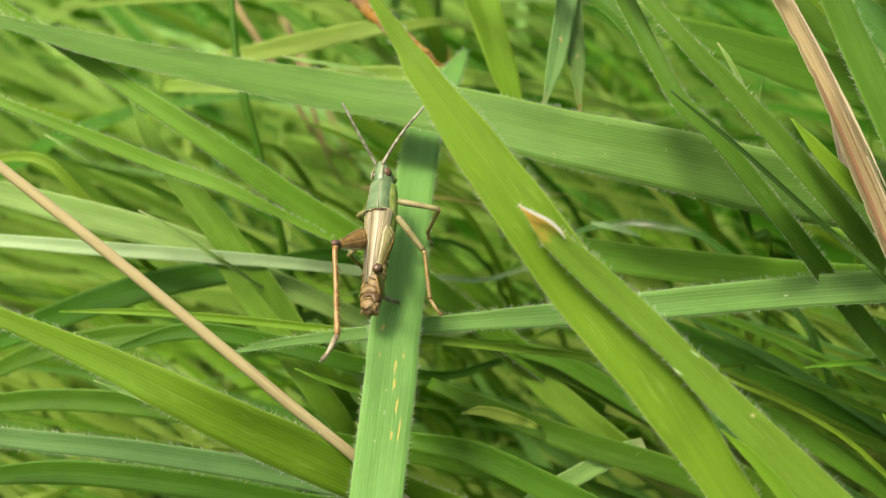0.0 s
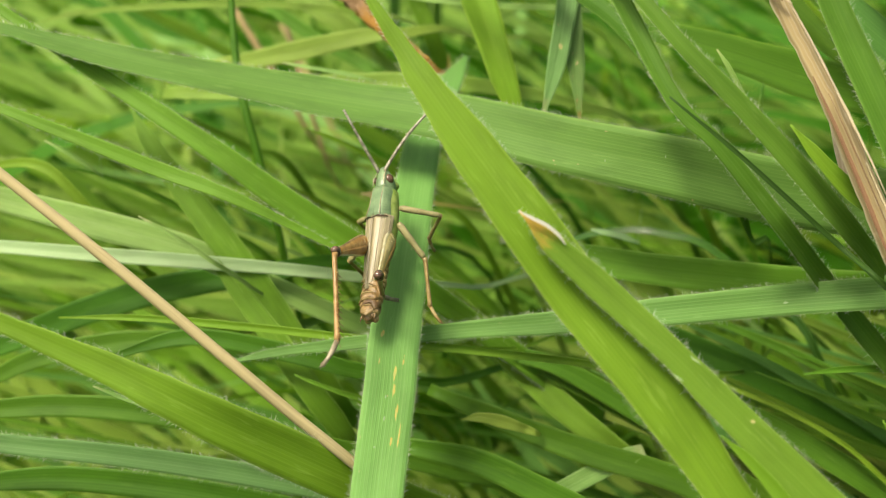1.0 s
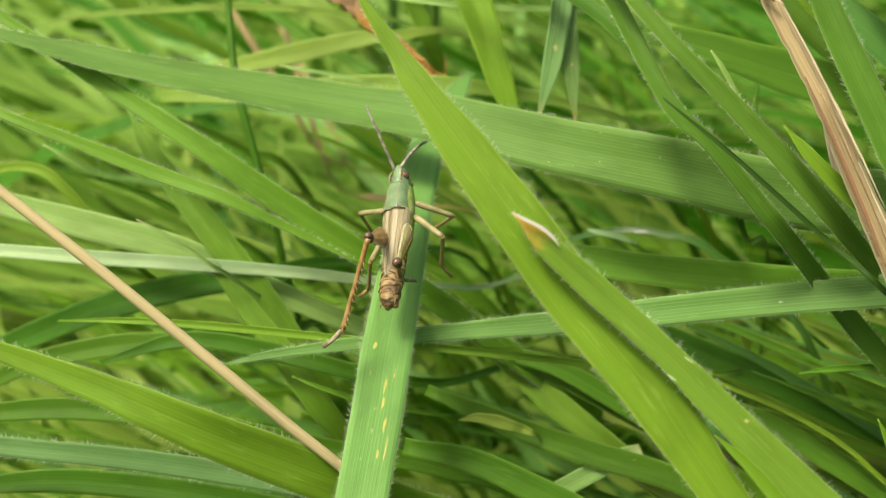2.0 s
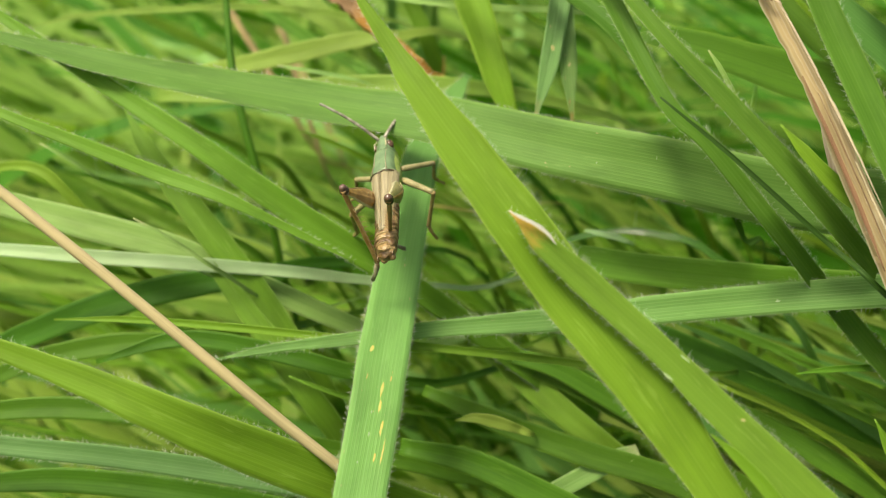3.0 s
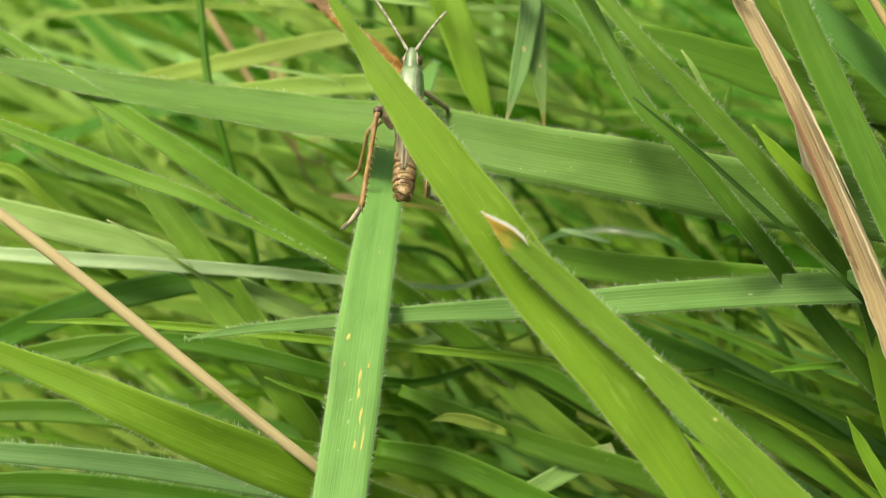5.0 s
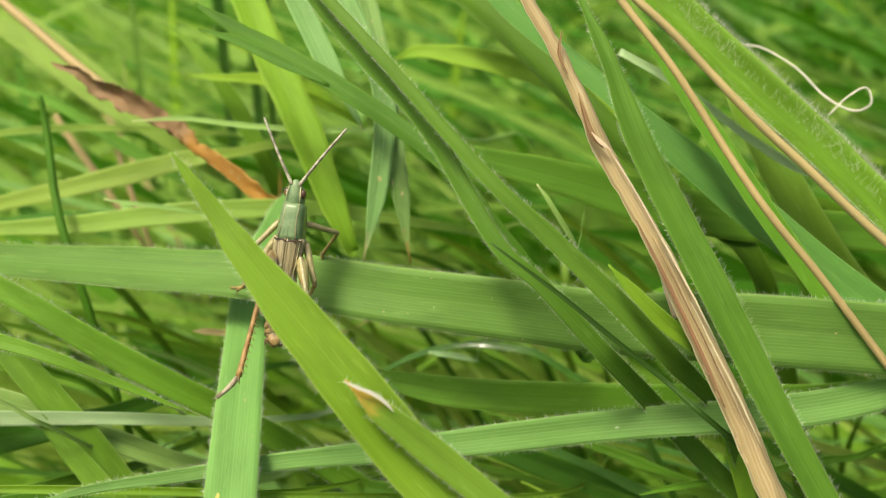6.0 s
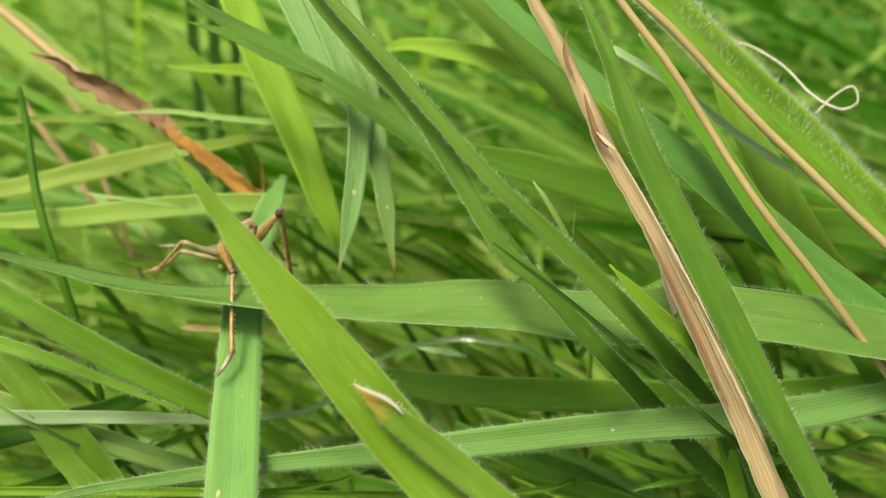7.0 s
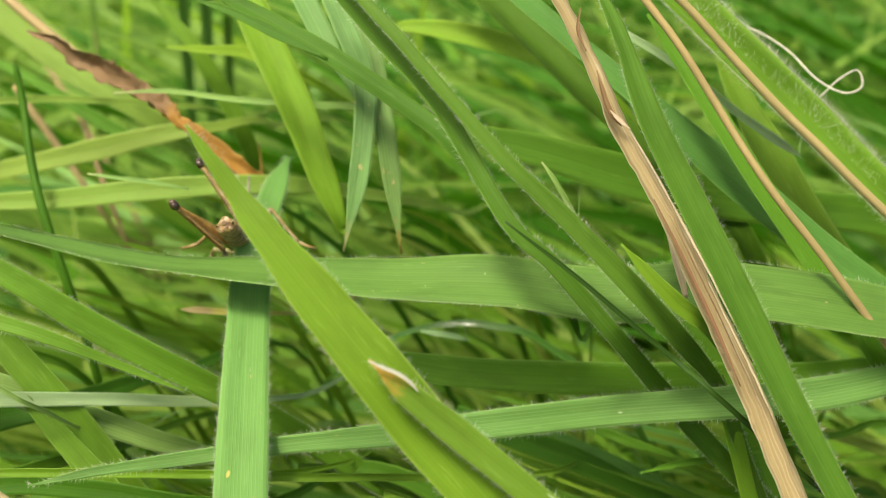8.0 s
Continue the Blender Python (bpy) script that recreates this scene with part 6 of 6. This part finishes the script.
    walk(hopper_legs['rh'][0], [(0.0, pose(1.90e-03, -2.00e-04, 2.20e-03, 35.4, -20.9, -166.8)),
        (0.5, pose(1.90e-03, -2.00e-04, 2.20e-03, 35.4, -20.9, -166.8)),
        (1.2, pose(1.90e-03, -2.00e-04, 2.20e-03, 35.5, -21.1, -166.4)),
        (1.5, pose(1.90e-03, -2.00e-04, 2.20e-03, 25.9, -20.9, -166.8)),
        (2.8, pose(1.90e-03, -2.00e-04, 2.20e-03, 46.2, -17.0, -176.1)),
        (3.0, pose(1.90e-03, -2.00e-04, 2.20e-03, 38.1, -18.0, -175.5)),
        (3.5, pose(1.90e-03, -2.00e-04, 2.20e-03, 26.1, -20.1, -171.8)),
        (3.8, pose(1.90e-03, -2.00e-04, 2.20e-03, 30.8, -18.5, -175.3)),
        (4.0, pose(1.90e-03, -2.00e-04, 2.20e-03, 24.9, -16.5, -179.5)),
        (4.2, pose(1.90e-03, -2.00e-04, 2.20e-03, 28.0, -12.1, -174.1)),
        (5.3, pose(1.90e-03, -2.00e-04, 2.20e-03, 51.0, -4.5, -168.9)),
        (5.5, pose(1.90e-03, -2.00e-04, 2.20e-03, 64.2, -6.8, -165.4)),
        (6.0, pose(1.90e-03, -2.00e-04, 2.20e-03, 67.4, -11.0, -160.0)),
        (6.5, pose(1.90e-03, -2.00e-04, 2.20e-03, 50.4, -1.4, -165.9)),
        (6.7, pose(1.90e-03, -2.00e-04, 2.20e-03, 7.5, 17.0, 170.8)),
        (6.8, pose(1.90e-03, -2.00e-04, 2.20e-03, 3.9, 12.1, 172.4)),
        (7.0, pose(1.90e-03, -2.00e-04, 2.20e-03, 10.6, 5.8, -169.6)),
        (7.2, pose(1.90e-03, -2.00e-04, 2.20e-03, 59.6, 13.2, 160.5)),
        (7.3, pose(1.90e-03, -2.00e-04, 2.20e-03, 56.1, 10.4, 165.3)),
        (7.5, pose(1.90e-03, -2.00e-04, 2.20e-03, 63.0, 12.7, 163.6)),
        (7.8, pose(1.90e-03, -2.00e-04, 2.20e-03, 53.7, 11.7, 164.7)),
        (8.0, pose(1.90e-03, -2.00e-04, 2.20e-03, 66.5, 15.1, 160.8))])
    walk(hopper_legs['rh'][1], [(0.0, pose(0.00e+00, 1.30e-02, 0.00e+00, -114.2, 49.6, 76.6)),
        (0.5, pose(0.00e+00, 1.30e-02, 0.00e+00, -115.5, 53.8, 74.9)),
        (1.2, pose(0.00e+00, 1.30e-02, 0.00e+00, -116.2, 54.1, 74.2)),
        (1.5, pose(0.00e+00, 1.30e-02, 0.00e+00, -115.8, 56.5, 72.8)),
        (2.8, pose(0.00e+00, 1.30e-02, 0.00e+00, -101.7, 63.6, 89.5)),
        (3.0, pose(0.00e+00, 1.30e-02, 0.00e+00, -103.3, 58.2, 88.2)),
        (3.5, pose(0.00e+00, 1.30e-02, 0.00e+00, -107.8, 53.1, 85.3)),
        (3.8, pose(0.00e+00, 1.30e-02, 0.00e+00, -104.4, 51.2, 90.1)),
        (4.0, pose(0.00e+00, 1.30e-02, 0.00e+00, -102.0, 35.7, 94.3)),
        (4.2, pose(0.00e+00, 1.30e-02, 0.00e+00, -97.1, 49.7, 88.7)),
        (5.3, pose(0.00e+00, 1.30e-02, 0.00e+00, -99.2, 41.0, 80.9)),
        (5.5, pose(0.00e+00, 1.30e-02, 0.00e+00, -110.1, 38.3, 72.5)),
        (6.0, pose(0.00e+00, 1.30e-02, 0.00e+00, -120.1, 37.7, 60.7)),
        (6.5, pose(0.00e+00, 1.30e-02, 0.00e+00, -119.1, 29.8, 71.1)),
        (6.7, pose(0.00e+00, 1.30e-02, 0.00e+00, -116.1, 19.4, 89.4)),
        (6.8, pose(0.00e+00, 1.30e-02, 0.00e+00, -95.1, 55.1, 75.0)),
        (7.0, pose(0.00e+00, 1.30e-02, 0.00e+00, -85.8, 61.1, 68.4)),
        (7.2, pose(0.00e+00, 1.30e-02, 0.00e+00, -52.7, 74.2, 124.5)),
        (7.3, pose(0.00e+00, 1.30e-02, 0.00e+00, -61.1, 69.3, 113.6)),
        (7.5, pose(0.00e+00, 1.30e-02, 0.00e+00, 9.5, 78.7, -168.4)),
        (7.8, pose(0.00e+00, 1.30e-02, 0.00e+00, -46.2, 72.8, 133.4)),
        (8.0, pose(0.00e+00, 1.30e-02, 0.00e+00, 12.2, 75.2, -165.8))])
    walk(hopper_legs['lm'][0], [(0.0, pose(-1.90e-03, 2.30e-03, 1.30e-03, -9.0, 8.1, 122.7)),
        (0.5, pose(-1.90e-03, 2.30e-03, 1.30e-03, -9.0, 8.1, 122.7)),
        (1.2, pose(-1.90e-03, 2.30e-03, 1.30e-03, -6.6, 7.9, 127.0)),
        (1.5, pose(-1.90e-03, 2.30e-03, 1.30e-03, -7.3, 4.9, 149.3)),
        (3.5, pose(-1.90e-03, 2.30e-03, 1.30e-03, -19.0, 4.7, 81.3)),
        (5.5, pose(-1.90e-03, 2.30e-03, 1.30e-03, -42.8, 22.3, 123.2)),
        (6.5, pose(-1.90e-03, 2.30e-03, 1.30e-03, 110.9, 1.7, -94.0)),
        (6.8, pose(-1.90e-03, 2.30e-03, 1.30e-03, -32.4, -9.5, 85.5)),
        (7.2, pose(-1.90e-03, 2.30e-03, 1.30e-03, 55.6, 23.1, 143.3)),
        (8.0, pose(-1.90e-03, 2.30e-03, 1.30e-03, 31.6, -7.4, 168.7))])
    walk(hopper_legs['lm'][1], [(0.0, pose(0.00e+00, 5.60e-03, 0.00e+00, -56.1, -6.3, -37.4)),
        (0.5, pose(0.00e+00, 5.60e-03, 0.00e+00, -56.1, -6.3, -37.4)),
        (1.2, pose(0.00e+00, 5.60e-03, 0.00e+00, -58.2, -6.9, -41.4)),
        (1.5, pose(0.00e+00, 5.60e-03, 0.00e+00, -42.5, 14.3, -53.3)),
        (3.5, pose(0.00e+00, 5.60e-03, 0.00e+00, -45.7, -15.4, -9.1)),
        (5.5, pose(0.00e+00, 5.60e-03, 0.00e+00, -16.7, 34.6, 10.9)),
        (6.5, pose(0.00e+00, 5.60e-03, 0.00e+00, 22.4, -17.9, -150.4)),
        (6.8, pose(0.00e+00, 5.60e-03, 0.00e+00, -26.8, -41.9, -48.9)),
        (7.2, pose(0.00e+00, 5.60e-03, 0.00e+00, 147.9, -44.2, 124.1)),
        (8.0, pose(0.00e+00, 5.60e-03, 0.00e+00, 153.8, -75.6, 76.5))])
    walk(hopper_legs['rm'][0], [(0.0, pose(1.90e-03, 2.30e-03, 1.30e-03, -49.1, -25.5, -127.8)),
        (0.5, pose(1.90e-03, 2.30e-03, 1.30e-03, -49.1, -25.5, -127.8)),
        (1.2, pose(1.90e-03, 2.30e-03, 1.30e-03, -48.8, -25.6, -128.1)),
        (1.5, pose(1.90e-03, 2.30e-03, 1.30e-03, -24.8, -26.9, -130.3)),
        (2.8, pose(1.90e-03, 2.30e-03, 1.30e-03, -7.5, -26.0, -128.9)),
        (3.5, pose(1.90e-03, 2.30e-03, 1.30e-03, -14.2, -26.2, -134.9)),
        (4.0, pose(1.90e-03, 2.30e-03, 1.30e-03, 11.1, -27.3, -150.0)),
        (5.5, pose(1.90e-03, 2.30e-03, 1.30e-03, 0.1, -14.8, -141.3)),
        (6.5, pose(1.90e-03, 2.30e-03, 1.30e-03, 26.1, -8.5, -177.5)),
        (6.8, pose(1.90e-03, 2.30e-03, 1.30e-03, 3.0, -10.0, -33.3)),
        (7.2, pose(1.90e-03, 2.30e-03, 1.30e-03, 80.8, 4.1, -153.9)),
        (8.0, pose(1.90e-03, 2.30e-03, 1.30e-03, 49.9, -18.8, -146.0))])
    walk(hopper_legs['rm'][1], [(0.0, pose(0.00e+00, 5.60e-03, 0.00e+00, -8.2, -44.7, -24.5)),
        (0.5, pose(0.00e+00, 5.60e-03, 0.00e+00, -8.2, -44.7, -24.5)),
        (1.2, pose(0.00e+00, 5.60e-03, 0.00e+00, -7.7, -44.8, -23.9)),
        (1.5, pose(0.00e+00, 5.60e-03, 0.00e+00, -78.0, -18.6, 33.8)),
        (2.8, pose(0.00e+00, 5.60e-03, 0.00e+00, -105.0, 16.2, 37.8)),
        (3.5, pose(0.00e+00, 5.60e-03, 0.00e+00, -99.8, -8.6, 45.9)),
        (4.0, pose(0.00e+00, 5.60e-03, 0.00e+00, -100.7, 13.2, 57.7)),
        (5.5, pose(0.00e+00, 5.60e-03, 0.00e+00, -85.3, -45.5, 39.8)),
        (6.5, pose(0.00e+00, 5.60e-03, 0.00e+00, -102.7, -6.7, 78.8)),
        (6.8, pose(0.00e+00, 5.60e-03, 0.00e+00, -89.9, 49.9, -87.0)),
        (7.2, pose(0.00e+00, 5.60e-03, 0.00e+00, 151.4, 27.6, -81.6)),
        (8.0, pose(0.00e+00, 5.60e-03, 0.00e+00, -119.9, 53.7, -1.8))])
    walk(hopper_legs['lf'][0], [(0.0, pose(-1.70e-03, 4.60e-03, 1.20e-03, -20.6, 24.1, 70.3)),
        (0.5, pose(-1.70e-03, 4.60e-03, 1.20e-03, -20.6, 24.1, 70.3)),
        (1.2, pose(-1.70e-03, 4.60e-03, 1.20e-03, -19.6, 24.5, 73.0)),
        (1.5, pose(-1.70e-03, 4.60e-03, 1.20e-03, 11.0, 26.2, 91.3)),
        (3.5, pose(-1.70e-03, 4.60e-03, 1.20e-03, -20.6, 25.8, 43.7)),
        (5.5, pose(-1.70e-03, 4.60e-03, 1.20e-03, -64.2, 27.0, 85.8)),
        (6.0, pose(-1.70e-03, 4.60e-03, 1.20e-03, 20.0, 49.7, 160.1)),
        (6.5, pose(-1.70e-03, 4.60e-03, 1.20e-03, 17.1, 41.0, 115.4)),
        (6.8, pose(-1.70e-03, 4.60e-03, 1.20e-03, -4.9, 34.8, 75.3)),
        (7.2, pose(-1.70e-03, 4.60e-03, 1.20e-03, 32.1, 29.5, 92.4)),
        (8.0, pose(-1.70e-03, 4.60e-03, 1.20e-03, 23.0, 32.0, 60.0))])
    walk(hopper_legs['lf'][1], [(0.0, pose(0.00e+00, 5.40e-03, 0.00e+00, -52.1, -34.3, 5.6)),
        (0.5, pose(0.00e+00, 5.40e-03, 0.00e+00, -52.1, -34.3, 5.6)),
        (1.2, pose(0.00e+00, 5.40e-03, 0.00e+00, -52.2, -33.9, 3.0)),
        (1.5, pose(0.00e+00, 5.40e-03, 0.00e+00, -86.1, -26.2, 3.2)),
        (3.5, pose(0.00e+00, 5.40e-03, 0.00e+00, -56.9, -49.1, 34.6)),
        (5.5, pose(0.00e+00, 5.40e-03, 0.00e+00, -39.6, -2.9, 27.0)),
        (6.0, pose(0.00e+00, 5.40e-03, 0.00e+00, -49.6, 0.2, -34.3)),
        (6.5, pose(0.00e+00, 5.40e-03, 0.00e+00, 0.2, 58.2, 2.6)),
        (6.8, pose(0.00e+00, 5.40e-03, 0.00e+00, 15.8, 37.6, -26.2)),
        (7.2, pose(0.00e+00, 5.40e-03, 0.00e+00, -19.4, -12.7, -67.4)),
        (8.0, pose(0.00e+00, 5.40e-03, 0.00e+00, -37.0, -29.9, -14.2))])
    walk(hopper_legs['rf'][0], [(0.0, pose(1.70e-03, 4.60e-03, 1.20e-03, -44.4, -17.4, -80.7)),
        (0.5, pose(1.70e-03, 4.60e-03, 1.20e-03, -44.4, -17.4, -80.7)),
        (1.2, pose(1.70e-03, 4.60e-03, 1.20e-03, -53.1, -12.6, -74.0)),
        (1.5, pose(1.70e-03, 4.60e-03, 1.20e-03, -55.8, -27.5, -93.1)),
        (2.8, pose(1.70e-03, 4.60e-03, 1.20e-03, -44.3, 14.5, -55.0)),
        (3.5, pose(1.70e-03, 4.60e-03, 1.20e-03, -54.1, 0.7, -61.1)),
        (4.0, pose(1.70e-03, 4.60e-03, 1.20e-03, -86.3, 14.4, -38.6)),
        (5.5, pose(1.70e-03, 4.60e-03, 1.20e-03, -59.7, -29.7, -57.3)),
        (6.5, pose(1.70e-03, 4.60e-03, 1.20e-03, -71.7, -21.4, -58.1)),
        (6.8, pose(1.70e-03, 4.60e-03, 1.20e-03, 59.9, 36.2, 95.7)),
        (7.2, pose(1.70e-03, 4.60e-03, 1.20e-03, 95.2, 33.5, 97.6)),
        (8.0, pose(1.70e-03, 4.60e-03, 1.20e-03, 43.1, 64.9, 25.2))])
    walk(hopper_legs['rf'][1], [(0.0, pose(0.00e+00, 5.40e-03, 0.00e+00, -100.2, 7.8, -3.1)),
        (0.5, pose(0.00e+00, 5.40e-03, 0.00e+00, -100.2, 7.8, -3.1)),
        (1.2, pose(0.00e+00, 5.40e-03, 0.00e+00, -93.5, 9.6, -10.1)),
        (1.5, pose(0.00e+00, 5.40e-03, 0.00e+00, -98.5, 24.2, 25.3)),
        (2.8, pose(0.00e+00, 5.40e-03, 0.00e+00, -83.1, 36.9, -34.8)),
        (3.5, pose(0.00e+00, 5.40e-03, 0.00e+00, -39.0, 47.6, -6.0)),
        (4.0, pose(0.00e+00, 5.40e-03, 0.00e+00, 14.5, 56.1, 23.1)),
        (5.5, pose(0.00e+00, 5.40e-03, 0.00e+00, -62.7, 21.7, -25.8)),
        (6.5, pose(0.00e+00, 5.40e-03, 0.00e+00, -81.2, 14.4, -38.8)),
        (6.8, pose(0.00e+00, 5.40e-03, 0.00e+00, 35.7, 20.3, -29.5)),
        (7.2, pose(0.00e+00, 5.40e-03, 0.00e+00, 43.5, 5.4, -130.8)),
        (8.0, pose(0.00e+00, 5.40e-03, 0.00e+00, 1.3, -13.7, -90.6))])
    walk(hopper_feelers['la'], [(0.0, pose(-4.50e-04, 9.30e-03, 3.55e-03, 49.6, 15.4, 25.5)),
        (0.5, pose(-4.50e-04, 9.30e-03, 3.55e-03, 49.6, 15.4, 25.5)),
        (1.2, pose(-4.50e-04, 9.30e-03, 3.55e-03, 50.6, 15.0, 28.8)),
        (1.5, pose(-4.50e-04, 9.30e-03, 3.55e-03, 22.1, 16.2, 17.9)),
        (1.7, pose(-4.50e-04, 9.30e-03, 3.55e-03, 48.8, 16.5, 14.4)),
        (2.8, pose(-4.50e-04, 9.30e-03, 3.55e-03, 56.0, 7.6, 64.1)),
        (3.0, pose(-4.50e-04, 9.30e-03, 3.55e-03, 56.8, 6.5, 68.0)),
        (3.5, pose(-4.50e-04, 9.30e-03, 3.55e-03, 60.9, 6.0, 69.8)),
        (3.8, pose(-4.50e-04, 9.30e-03, 3.55e-03, 49.6, 3.6, 78.0)),
        (4.0, pose(-4.50e-04, 9.30e-03, 3.55e-03, 47.4, 6.9, 66.7)),
        (5.3, pose(-4.50e-04, 9.30e-03, 3.55e-03, -2.9, -0.0, 32.1)),
        (5.5, pose(-4.50e-04, 9.30e-03, 3.55e-03, 8.7, -0.0, 33.9)),
        (6.0, pose(-4.50e-04, 9.30e-03, 3.55e-03, -6.9, -0.0, 32.6)),
        (6.3, pose(-4.50e-04, 9.30e-03, 3.55e-03, -13.6, -0.0, 37.5)),
        (6.5, pose(-4.50e-04, 9.30e-03, 3.55e-03, -37.2, -0.0, 51.2)),
        (6.6, pose(-4.50e-04, 9.30e-03, 3.55e-03, -38.2, -0.0, 37.2)),
        (6.8, pose(-4.50e-04, 9.30e-03, 3.55e-03, -15.0, -0.0, 51.9)),
        (7.2, pose(-4.50e-04, 9.30e-03, 3.55e-03, 10.4, -0.0, 105.2)),
        (8.0, pose(-4.50e-04, 9.30e-03, 3.55e-03, 78.4, -0.0, 56.1))])
    walk(hopper_feelers['ra'], [(0.0, pose(4.50e-04, 9.30e-03, 3.55e-03, -3.0, 13.2, -39.7)),
        (0.5, pose(4.50e-04, 9.30e-03, 3.55e-03, -3.0, 13.2, -39.7)),
        (1.2, pose(4.50e-04, 9.30e-03, 3.55e-03, -6.3, 14.3, -33.8)),
        (1.5, pose(4.50e-04, 9.30e-03, 3.55e-03, -37.0, 16.6, -12.2)),
        (2.8, pose(4.50e-04, 9.30e-03, 3.55e-03, -25.4, 16.5, -14.2)),
        (3.5, pose(4.50e-04, 9.30e-03, 3.55e-03, -26.7, 16.3, -17.3)),
        (4.0, pose(4.50e-04, 9.30e-03, 3.55e-03, -21.7, 16.8, -9.5)),
        (5.3, pose(4.50e-04, 9.30e-03, 3.55e-03, -19.3, -0.0, -32.0)),
        (5.5, pose(4.50e-04, 9.30e-03, 3.55e-03, -8.0, -0.0, -35.1)),
        (6.0, pose(4.50e-04, 9.30e-03, 3.55e-03, -2.6, -0.0, -31.4)),
        (6.3, pose(4.50e-04, 9.30e-03, 3.55e-03, -3.3, -0.0, -35.5)),
        (6.5, pose(4.50e-04, 9.30e-03, 3.55e-03, -11.1, -0.0, -59.6)),
        (6.8, pose(4.50e-04, 9.30e-03, 3.55e-03, 8.0, -0.0, -18.9)),
        (7.2, pose(4.50e-04, 9.30e-03, 3.55e-03, 17.3, -0.0, 26.2)),
        (8.0, pose(4.50e-04, 9.30e-03, 3.55e-03, 73.6, -0.0, -136.2))])


motions()
